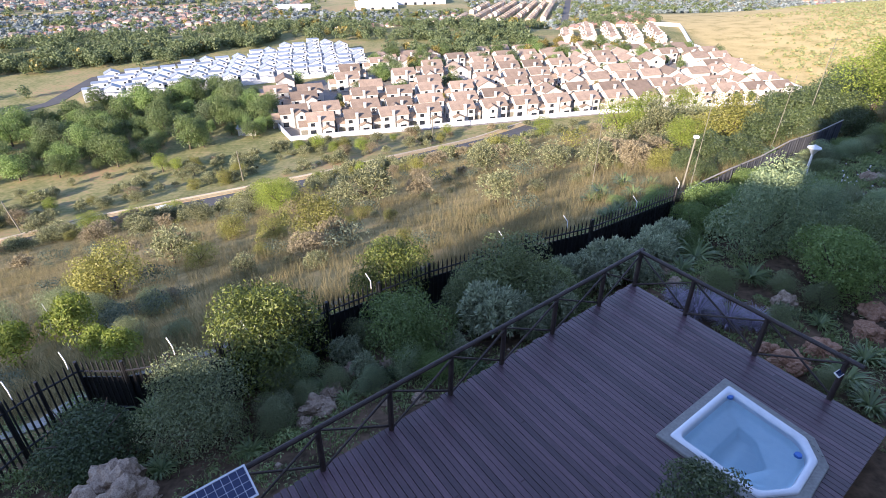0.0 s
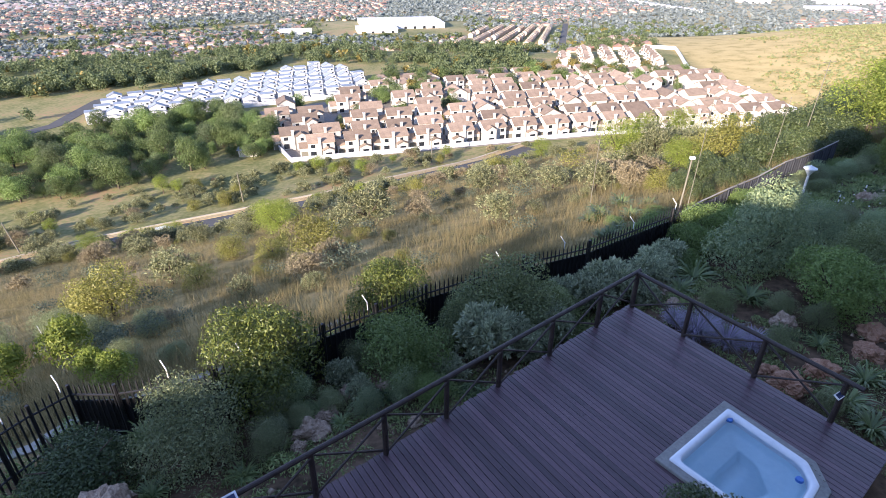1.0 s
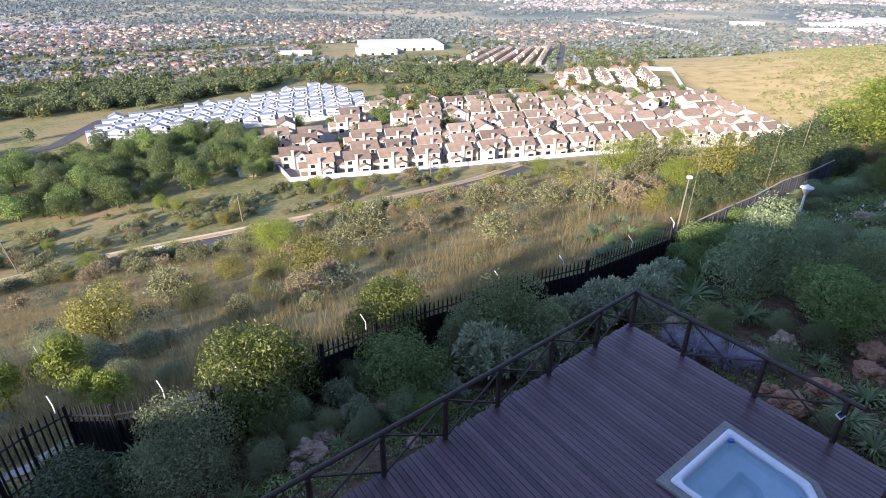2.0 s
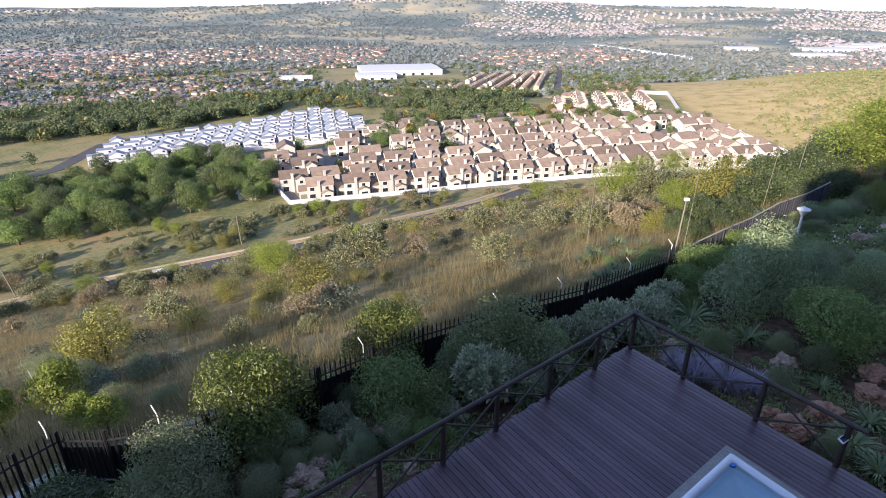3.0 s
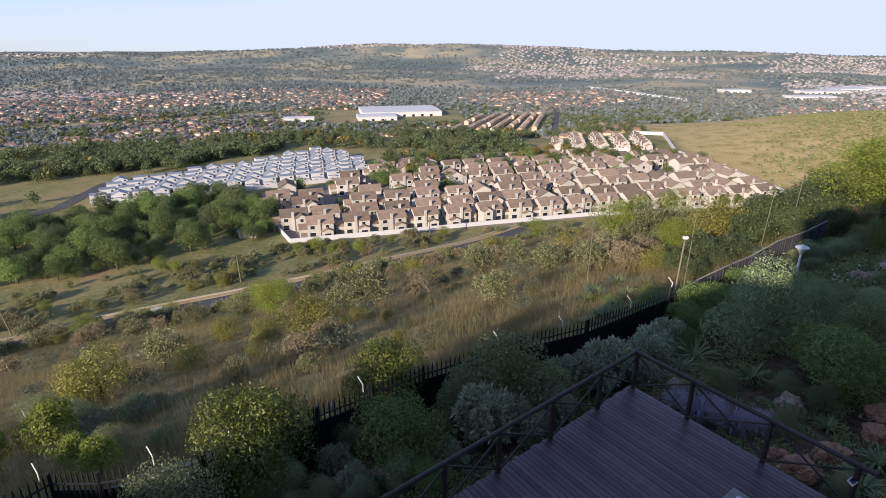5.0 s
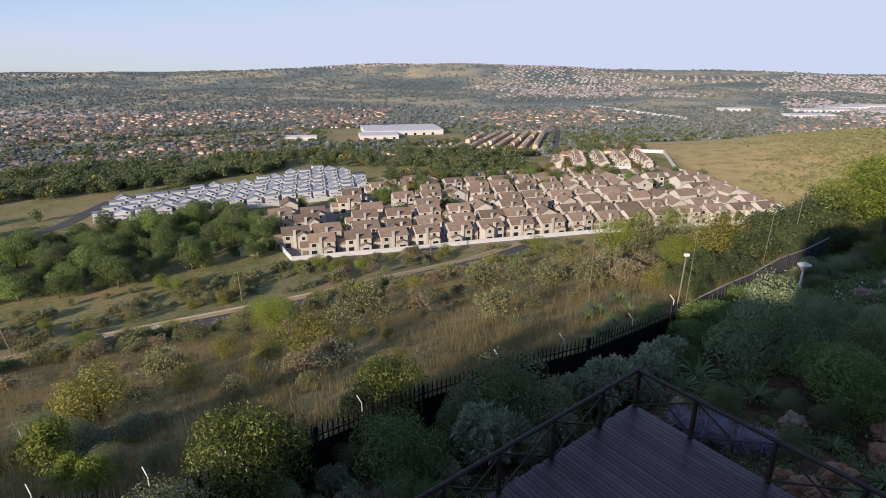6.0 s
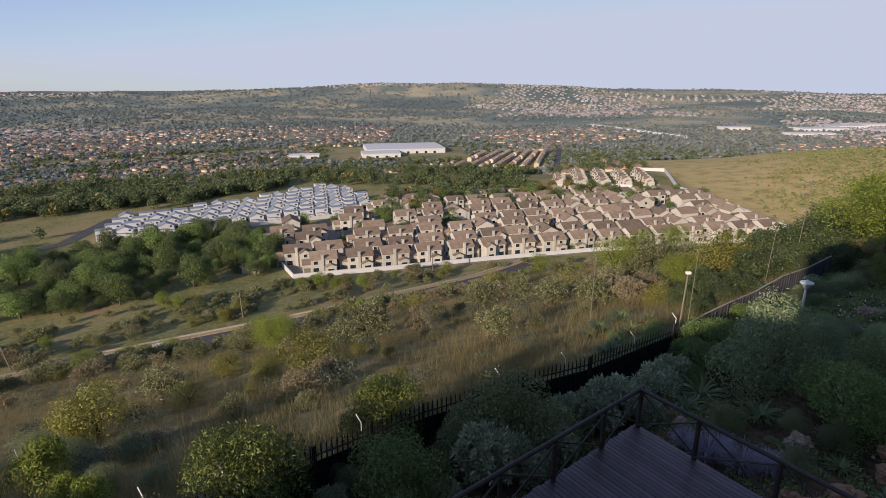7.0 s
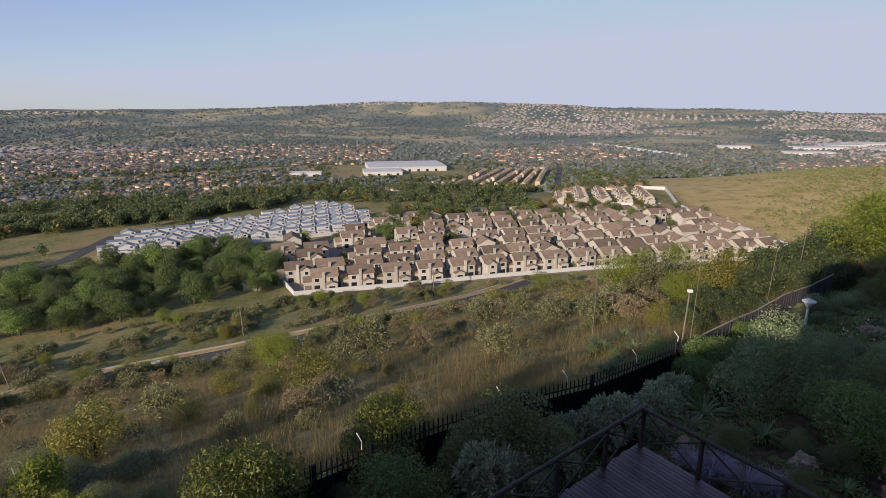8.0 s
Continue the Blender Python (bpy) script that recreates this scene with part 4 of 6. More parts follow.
for proto, spots in (
        (P_glossy, [(-4.3, 10.7, 1.62), (-1.5, 13.9, 1.5)]),
        (P_fine, [(-14, 18, 1.0), (-12, 19, 0.8), (-16.5, 19.5, 1.1), (-10.8, 15.2, 0.7), (-18.5, 18.5, 1.2), (-8.6, 14.2, 0.6), (8.6, 10.6, 0.45), (10.2, 11.6, 0.5), (8.4, 8.4, 0.4), (11.4, 9.6, 0.6), (9.6, 12.4, 0.45), (-5.1, 8.2, 1.35), (-3.7, 8.1, 0.55), (-2.2, 11.6, 0.6), (-3.9, 9.3, 0.6), (-2.6, 9.6, 0.45), (-3.1, 9.0, 0.4)]),
        (P_bright, [(9.2, 17.3, 0.85), (8.6, 16.0, 0.6), (10.2, 19.0, 0.8), (11.1, 12.5, 1.4), (-0.9, 10.9, 1.3), (10.4, 18.5, 1.15), (12.3, 19.9, 0.95), (-0.2, 9.6, 0.55), (13.6, 21.6, 0.9), (15.0, 19.4, 0.8)]),
        (P_dark, [(2.0, 12.7, 1.42), (2.9, 12.6, 1.0), (0.9, 12.6, 0.9), (8, 12.7, 0.5), (3.6, 13.2, 0.8), (13.2, 14.4, 1.0)]),
        (P_protea, [(7.3, 15.6, 0.8), (6.9, 14.9, 0.7), (8.2, 16.6, 0.7), (4.9, 14.8, 0.6), (-2.5, 10.9, 0.5), (-1.9, 10.0, 0.42), (-3.7, 8.8, 0.35), (5.3, 14.1, 0.95), (4.7, 13.5, 0.8), (1.3, 11.3, 0.95), (4.0, 14.2, 0.7), (6.3, 15.1, 0.65), (1.0, 14.0, 0.5), (6.0, 14.4, 0.7), (3.1, 12.0, 0.7), (2.6, 11.4, 0.5), (0.3, 10.4, 0.5), (2.3, 11.2, 0.6), (6.2, 13.6, 0.55)]),
        (P_lav, [(-3.4, 10.0, 0.6), (-1.7, 9.4, 0.42), (-0.7, 9.8, 0.5), (10.3, 15.2, 1.65), (11.6, 16.6, 1.15), (13.8, 17.4, 0.9), (12.2, 18.8, 0.7)]),
        (P_young, [(-12.8, 15.4, 1.05), (-14.3, 14.4, 0.85), (-9.6, 12.6, 0.7), (-10.9, 13.6, 0.6)]),
        (P_purple, [(6.9, 11.5, 0.7), (7.5, 11.0, 0.65), (8.1, 10.9, 0.55), (6.6, 12.1, 0.5), (7.4, 11.9, 0.5)]),
        (P_strap, [(-2.9, 9.8, 0.4), (-1.3, 9.9, 0.4), (-4.0, 7.5, 0.45), (-2.2, 9.0, 0.35), (-5.8, 7.2, 0.45), (8, 16.5, 0.85), (8.5, 15.2, 0.9), (10.3, 17.3, 0.8), (9.2, 13.2, 0.75), (7.6, 14.2, 0.65), (9, 8.6, 0.65), (9, 7.8, 0.55), (9.8, 10.8, 0.45), (14.3, 16.1, 0.95), (8.2, 26.4, 0.75), (9.9, 9.3, 0.55), (7.4, 21.8, 0.5), (9.4, 7.0, 0.6), (7.1, 15.4, 0.6), (12.4, 13.2, 0.7), (7.7, 17.6, 0.7)]),
        (P_yucca, [(-6.75, 9.0, 0.75), (8.9, 27.4, 0.8), (17.5, 26.5, 0.9)])):
    for x, y, r in spots:
        put(proto, x, y, r, rp.uniform(0, 6.28), squash=rp.uniform(0.9, 1.08))
put(P_mound, -7.5, 7.75, 1.5, 0.4, squash=0.82)
put(P_thicket, 3.85, 4.72, 0.78, 1.0, z=0.0, squash=0.85)
for k, (x, y, r) in enumerate([(16.6, 31.6, 1.38), (16.9, 29.6, 1.32), (20.7, 33.4, 1.7), (26.3, 40.1, 2.2), (28.7, 41.2, 2.3), (24.4, 31.4, 1.2), (26.0, 33.0, 1.3), (27.6, 36.0, 1.6), (23.4, 32.6, 1.1), (34.7, 47.9, 2.4), (29.9, 48.3, 2.0), (18.0, 29.8, 1.1), (42.6, 57.6, 2.8), (14.6, 30.2, 0.95), (24.0, 35.0, 1.5), (13.4, 25.6, 0.8), (15.6, 27.2, 0.9), (22.0, 36.6, 1.5), (25.5, 44.0, 1.7), (38.5, 52.0, 2.2), (33.0, 52.5, 1.9)]):   # dark thicket outside the sheet fence
    put(P_thicket, x, y, r, k * 1.9, squash=rp.uniform(0.75, 1.0))
for x, y, r in ((8.8, 26.6, 0.85), (10.7, 28.9, 0.9), (9.8, 25.0, 0.7), (7.6, 21.3, 0.54), (8.4, 22.6, 0.5), (11.6, 27.4, 0.7)):   # stiff clumps on the bank
    put(P_yucca, x, y, r, x * 3)
for x, y, r in ((8.2, 19.6, 0.7), (9.2, 21.0, 0.75), (7.0, 18.6, 0.6), (10.0, 22.6, 0.8), (11.0, 24.2, 0.8), (6.0, 17.9, 0.5), (8.6, 23.6, 0.6)):
    put(P_bright, x, y, r, x * 2, squash=0.55)
put(P_glossy, 23.5, 26.6, 1.0, 2.0)
for k in range(150):      # bushes of the upper garden, inside the fence
    s2, a = rp.uniform(2.0, 13.2), rp.uniform(22, 46)
    if abs(s2 - 9) < 1.3 and a < 36 or s2 < 8 and 27 < a < 31:
        continue
    x, y = at_s(s2, a)
    put(rp.choice((P_dark, P_bright, P_fine, P_lav)), x, y, rp.uniform(0.45, 0.95), rp.uniform(0, 6.28), squash=rp.uniform(0.5, 0.8))
# low cover between the bushes
P_low = [clump("ground_plant", crown("low", leaves(30 + k, 420, 0.19, 9, 0.4, 0.6, up=0.5, core=0.7)), (m_cover, m_leaf_fine, m_leaf_hedge)[k], "low dull green plant covering the garden soil") for k in range(3)]
taken = 0
while taken < 230:
    a, s2 = rp.uniform(-5, 46), rp.uniform(1, 13.5)
    x, y = at_s(s2, a)
    q = np.linalg.solve(np.stack([L, RR], 1), np.array((x, y)) - CORNER)
    if -0.35 < q[0] < 13 and -0.35 < q[1] < 7.5 or y < 2:
        continue
    put(rp.choice(P_low), x, y, rp.uniform(0.25, 0.62) * (1.4 if a > 22 else 1), rp.uniform(0, 6.28))
    taken += 1
# creeping cover over the soil
r = np.random.RandomState(15)
tuft, tuft_f = leaves(17, 34, 0.34, 5, 0.35, 0.5, up=0.8)
Vs, n = [], 0
for k in range(9500):
    x, y = at_s(r.uniform(0.5, 14.5), r.uniform(-6, 48))
    q = INV @ (np.array((x, y)) - CORNER)
    if -0.25 < q[0] < 13 and -0.25 < q[1] < 7.0 or wave(x, y, 2.6, 77) < -0.45:
        continue
    rr = r.uniform(0.12, 0.34) * (1.7 if x * ALONG[0] + y * ALONG[1] > 19 else 1.0)
    a = r.rand() * 6.28
    c, sn = math.cos(a) * rr, math.sin(a) * rr
    Vs.append(np.stack([tuft[:, 0] * c - tuft[:, 1] * sn + x, tuft[:, 0] * sn + tuft[:, 1] * c + y, (tuft[:, 2] + 0.2) * rr + gz(x, y)], 1))
tagged(part("ground_cover", mesh_np("ground_cover", np.concatenate(Vs), np.arange(4 * 34 * len(Vs)).reshape(-1, 4)), m_cover), "low creeping plants over the garden soil", "plants", kind="stuff")
# white flowers in the upper bed
r = np.random.RandomState(18)
bloom, bloom_f = leaves(19, 9, 0.9, 3, 0.9, 0.6)
Vs = []
for k in range(80):
    x, y = at_s(r.normal(8.4, 1.3), r.normal(25.6, 2.4))
    Vs.append(bloom * r.uniform(0.035, 0.07) + np.array((x, y, gz(x, y) + r.uniform(0.15, 0.4))))
tagged(part("white_flowers", mesh_np("white_flowers", np.concatenate(Vs), np.arange(36 * len(Vs)).reshape(-1, 4)), m_white), "small white flower heads over the upper garden bed", "flowers", kind="stuff")
for px, py in ((13.0, 21.0), (14.6, 22.4), (17.3, 21.4), (18.7, 21.9), (15.4, 21.6)):
    stake = tagged(new("marker_stake"), "short garden stake banded black and white", "stake", "striped stakes in the garden")
    for q in range(6):
        bm = bmesh.new()
        z = gz(px, py) + q * 0.11
        bar(bm, (px, py, z), (px, py, z + 0.11), 0.025, sides=8)
        part("band", bm, m_white if q % 2 else m_iron, stake)
ribbon("garden_steps", [(18.9, 21.4), (20.2, 22.6), (21.8, 24.0), (24, 25.6)], 0.5, m_rock, 0.18, "low edge of rough stones along a garden path", "edging", step=0.6)
# stones and litter strewn over the soil
r = np.random.RandomState(5)
V, Fc = [], []
for k in range(900):
    x, y = at_s(r.uniform(0, 13), r.uniform(-5, 30))
    c, h = np.array((x, y, gz(x, y))), r.uniform(0.02, 0.09)
    o = r.normal(size=(6, 3)) * h * 0.25 + h * np.array(((1, 0, 0), (0, 1, 0), (-1, 0, 0), (0, -1, 0), (0, 0, 0.7), (0, 0, -0.5)))
    m = len(V)
    V += list(c + o)
    Fc += [(m + p, m + (p + 1) % 4, m + 4) for p in range(4)] + [(m + (p + 1) % 4, m + p, m + 5) for p in range(4)]
tagged(part("stones", mesh_np("stones", V, Fc), m_rock), "small stones strewn over garden soil", "stones", kind="stuff")

# ---- shrubs of the open slope ----
P_yel = [plant("shrub", crown("yellow", leaves(40 + k, 5200, 0.065, 20, 0.5, 0.9, core=0.68)), m_leaf_yellow, m_bark, "yellow-leaved shrub in dry grass", "shrub", 40 + k, -0.66, 0.05) for k in range(2)]
P_gry = [plant("shrub", crown("grey", rosettes(50 + k, 430, 7, 0.14, 0.85, 17)), m_leaf_scrub, m_bark, "grey-green wild shrub in dry grass", "shrub", 50 + k, -0.78, 0.06) for k in range(3)]
P_dry = [plant("shrub", crown("dry", rosettes(60 + k, 620, 7, 0.13, 0.8, 16)), m_leaf_dry, m_bark, "leafless brown shrub in dry grass", "shrub", 60 + k, -0.75, 0.04) for k in range(2)]
P_grn = [plant("tree", crown("green", leaves(70 + k, 9000, 0.05, 22, 0.45, 0.95, core=0.68)), m_leaf_tree, m_bark, "green hillside tree lit from the side", "tree", 70 + k, -1.15, 0.07) for k in range(2)]
for protos, spots in (
        (P_yel, [(-17.2, 24.6, 2.1), (-19.7, 25.9, 1.3), (-16.7, 40.6, 1.6), (-7.5, 30.3, 2.0), (-11.6, 34.6, 1.4), (20.7, 38.0, 2.6), (20.8, 42.0, 1.8), (14.4, 33.0, 1.24), (22.6, 38.7, 1.7), (-14.5, 29.0, 1.2)]),
        (P_gry, [(-5.8, 43.8, 2.66), (-8.7, 46, 1.79), (3.8, 31.8, 1.42), (10.6, 46.1, 1.78), (8.9, 53.5, 1.84), (6.3, 73.4, 2.2), (23.1, 55.3, 2.4), (12.2, 38.8, 1.7), (20.9, 54.5, 1.84), (5.4, 54.9, 2.2), (26, 58, 2.2), (29, 60, 2.0), (17, 50, 1.6), (-17.5, 31.7, 1.67),
                 (-37.2, 63, 2.0), (-9.8, 23.6, 0.85), (-80, 106, 3.2), (-31.3, 66.4, 1.9), (-23.8, 69.3, 2.4), (-87, 110, 3.6), (18.4, 42.2, 1.35), (-21, 56, 1.5), (-30, 66, 1.7), (-24, 75, 1.8)]),
        (P_dry, [(-1.5, 45.7, 1.41), (-5.9, 27.5, 1.12), (13.6, 35.7, 1.58), (14.8, 43.6, 1.47), (15.8, 38.2, 1.41), (-6.7, 24.9, 1.18), (-46.1, 67.4, 2.3), (-20, 38, 1.2)]),
        (P_grn, [(27.8, 32.2, 2.8), (30.6, 33.8, 3.5), (29.4, 36.4, 2.8), (19.9, 58.0, 3.0), (18.0, 38.7, 1.45), (24, 62, 2.6), (30, 66, 2.6)])):
    for x, y, r in spots:
        put(rp.choice(protos), x, y, r, rp.uniform(0, 6.28), squash=rp.uniform(0.9, 1.05))
taken = 0
while taken < 235:      # more of them, thinning uphill
    s2, a = rp.uniform(50, 172), rp.uniform(-70, 170)
    x, y = at_s(s2, a)
    if 114 < s2 < 147 and (s2 > 126 or a < 70) or abs(x / max(y, 1)) > 0.95 or inside_estate(x, y, 6) or wave(x, y, 34, 21) < -0.15 or rp.random() > (0.35 if s2 < 95 else 1):
        continue
    put(rp.choice(P_gry + P_gry + P_yel + P_dry + P_grn), x, y, rp.uniform(0.9, 2.3) * (1.25 if s2 > 118 else 1), rp.uniform(0, 6.28), squash=rp.uniform(0.85, 1.05))
    taken += 1

for k in range(95):      # between the road and the estate's wall
    x = rp.uniform(-30, 140)
    y = 185 + 0.262 * x - rp.uniform(3, 24)
    s2, a = x * DOWN[0] + y * DOWN[1], x * ALONG[0] + y * ALONG[1]
    if abs(s2 - np.interp(a, [c[1] for c in ROAD], [c[0] for c in ROAD])) < 8 or x < 20 and rp.random() < 0.55:
        continue
    put(rp.choice(P_gry + P_gry + P_yel + P_grn), x, y, rp.uniform(1.3, 2.5), rp.uniform(0, 6.28), squash=rp.uniform(0.85, 1.05))
taken = 0
while taken < 60:       # small ones close below the fence
    s2, a = rp.uniform(19, 52), rp.uniform(-28, 45)
    x, y = at_s(s2, a)
    if abs(x) > 0.85 * y or wave(x, y, 14, 23) < -0.2:
        continue
    put(rp.choice(P_gry + P_dry + P_yel), x, y, rp.uniform(0.35, 0.95), rp.uniform(0, 6.28), squash=rp.uniform(0.6, 0.95))
    taken += 1

def scatter(seed, n, s_range, a_range, size, cover, chance):
    """Clumped places on the slope: by metres down it and along it."""
    r = np.random.RandomState(seed)
    s2, a = r.uniform(*s_range, n), r.uniform(*a_range, n)
    x, y = DOWN[0] * s2 + ALONG[0] * a, DOWN[1] * s2 + ALONG[1] * a
    off_road = np.abs(s2 - np.interp(a, [c[1] for c in ROAD], [c[0] for c in ROAD]) - 2) > 8.5
    ok = off_road & (np.abs(x) < 0.95 * y + 6) & (wave(x, y, cover, seed) + 0.3 * r.normal(size=n) > chance)
    ok &= (np.abs(a - 8) > 11) | (s2 < 112) | (s2 > 134)     # a bare stretch above the car
    ok &= ~np.array([inside_estate(u, v, 4) for u, v in zip(x, y)])
    return x[ok], y[ok], r.uniform(*size, ok.sum())


def shrub_pile(name, spots, units, mat, label, seed):
    """Many low shrubs joined, each a turned and scaled copy of one of the units."""
    r = np.random.RandomState(seed)
    Vs, Fs, n = [], [], 0
    for x, y, rr in zip(*spots):
        V, Fc = units[r.randint(len(units))]
        a = r.rand() * 6.28
        c, sn, z = math.cos(a) * rr, math.sin(a) * rr, gz(x, y)
        Vs.append(np.stack([V[:, 0] * c - V[:, 1] * sn + x, V[:, 0] * sn + V[:, 1] * c + y, (V[:, 2] + 0.7) * rr * r.uniform(0.75, 1.15) + z], 1))
        Fs.append(Fc + n)
        n += len(V)
    return tagged(part(name, mesh_np(name, np.concatenate(Vs), np.concatenate(Fs)), mat), label, "shrubs", kind="stuff")


scrub_units = [rosettes(200 + k, 150, 6, 0.26, 0.85, 14) for k in range(4)]
fine_units = [leaves(210 + k, 420, 0.13, 14, 0.45, 0.8, up=0.6, core=0.68) for k in range(3)]
shrub_pile("roadside_scrub", scatter(71, 640, (86, 125), (-75, 120), (0.8, 2.2), 26, -0.05), scrub_units, m_leaf_scrub, "grey-green scrub crowding the slope above the road", 1)
shrub_pile("valley_scrub", scatter(72, 420, (140, 176), (-90, 70), (0.8, 2.3), 30, 0.0), scrub_units, m_leaf_scrub, "grey-green scrub on the flat below the road", 2)
shrub_pile("slope_scrub", scatter(73, 700, (19, 98), (-60, 90), (0.35, 1.25), 13, 0.15), fine_units, m_leaf_blue, "low blue-green scrub among the dry grass", 3)
shrub_pile("bank_scrub", scatter(76, 170, (15.5, 30), (-24, 2), (0.3, 0.85), 9, -0.1), fine_units, m_leaf_blue, "dense low blue-green scrub below the fence", 6)
shrub_pile("yellow_scrub", scatter(74, 130, (30, 128), (-70, 100), (0.6, 1.9), 22, 0.1), fine_units, m_leaf_yellow, "yellowish shrubs among the dry grass", 4)
shrub_pile("brown_scrub", scatter(75, 170, (26, 126), (-70, 100), (0.5, 1.6), 20, 0.1), scrub_units, m_leaf_dry, "leafless brown scrub among the dry grass", 5)

# unseen house added behind to shade deck and garden; its roofline shapes the shadow
shading_house = tagged(new("house"), "unseen plain plastered house, added above the deck for shade", "house")
hm = Matrix(((ALONG[0], DOWN[0], 0, 0), (ALONG[1], DOWN[1], 0, 0), (0, 0, 1, 0), (0, 0, 0, 1)))
bm = bmesh.new()
gable(bm, -5.9, -15, -1, 34, -4.8, 12.4, 14.0)
gable(bm, -21, -15, -1, -12.6, -4.8, 10.65, 11.8)
gable(bm, -12.5, -15, -1, -10.2, -4.8, 9.0, 10.2)
gable(bm, -10.1, -15, -1, -6, -4.8, 13.2, 14.7)
bm.transform(hm)
part("wall", bm, m_wall, shading_house)
bm = bmesh.new()
roof_pair(bm, -5.4, -15, 34, -4.8, 12.4, 14.0, 0.4)
roof_pair(bm, -20.6, -15, -12.9, -4.8, 10.65, 11.8, 0.3)
roof_pair(bm, -12.4, -15, -10.3, -4.8, 9.0, 10.2, 0.0)
roof_pair(bm, -9.8, -15, -6.3, -4.8, 13.2, 14.7, 0.25)
bm.transform(hm)
part("roof", bm, m_roof, shading_house)
bm = bmesh.new()
gable(bm, -49.5, -15, -1, -32.2, -4.8, 10.9, 12.4)
gable(bm, -32, -15, -1, -21.1, -4.8, 11.6, 12.4)
gable(bm, -78, -15, -1, -49.7, -4.8, 13.0, 15.0)
bm.transform(hm)
part("wing", bm, m_wall, shading_house)
bm = bmesh.new()
roof_pair(bm, -78, -15, -50.4, -4.8, 13.0, 15.0, 0.5)
roof_pair(bm, -49, -15, -33, -4.8, 10.9, 12.4, 0.4)
roof_pair(bm, -31.5, -15, -21.6, -4.8, 11.6, 12.4, 0.4)
bm.transform(hm)
part("wing_roof", bm, m_roof, shading_house)

# dry grass
r = np.random.RandomState(9)
N = 95000
s2, a = 14.5 + 100 * r.rand(N) ** 1.8, r.uniform(-45, 75, N)
gx, gy = DOWN[0] * s2 + ALONG[0] * a, DOWN[1] * s2 + ALONG[1] * a
keep = (np.abs(gx) < 1.0 * gy + 4) & (wave(gx, gy, 9, 31) + 0.6 * r.normal(size=N) > -0.5)
gx, gy = gx[keep], gy[keep]
gzz = ground(gx, gy)
nb = 6
base = np.repeat(np.stack([gx, gy, gzz - 0.03], 1), nb, 0)
M = len(base)
base[:, :2] += r.normal(size=(M, 2)) * 0.16
d = np.concatenate([r.normal(size=(M, 2)) * 0.30, np.ones((M, 1))], 1)
h = np.repeat(r.uniform(0.35, 0.95, len(gx)), nb)[:, None] * r.uniform(0.6, 1.2, (M, 1))
w = r.normal(size=(M, 3)) * np.array((1, 1, 0))
w /= np.linalg.norm(w, axis=1)[:, None]
V = np.stack([base - w * 0.008, base + w * 0.008, base + d * h], 1).reshape(-1, 3)
tagged(part("dry_grass", mesh_np("dry_grass", V, np.arange(3 * M).reshape(-1, 3)), m_grass), "tall dry golden grass on the slope", "grass", kind="stuff")

# ---- the townhouses ----
def window(parent, x, z, w, h, y, frame_mat=None):
    """A framed window in a wall that faces -y."""
    bm = bmesh.new()
    box(bm, x - w / 2 - 0.07, y - 0.05, z - 0.07, x + w / 2 + 0.07, y + 0.05, z + h + 0.07)
    f = part("window", bm, frame_mat or m_white, parent)
    bm = bmesh.new()
    box(bm, x - w / 2 + 0.02, y - 0.075, z, x + w / 2 - 0.02, y - 0.04, z + h)
    part("pane", bm, m_pane, f)


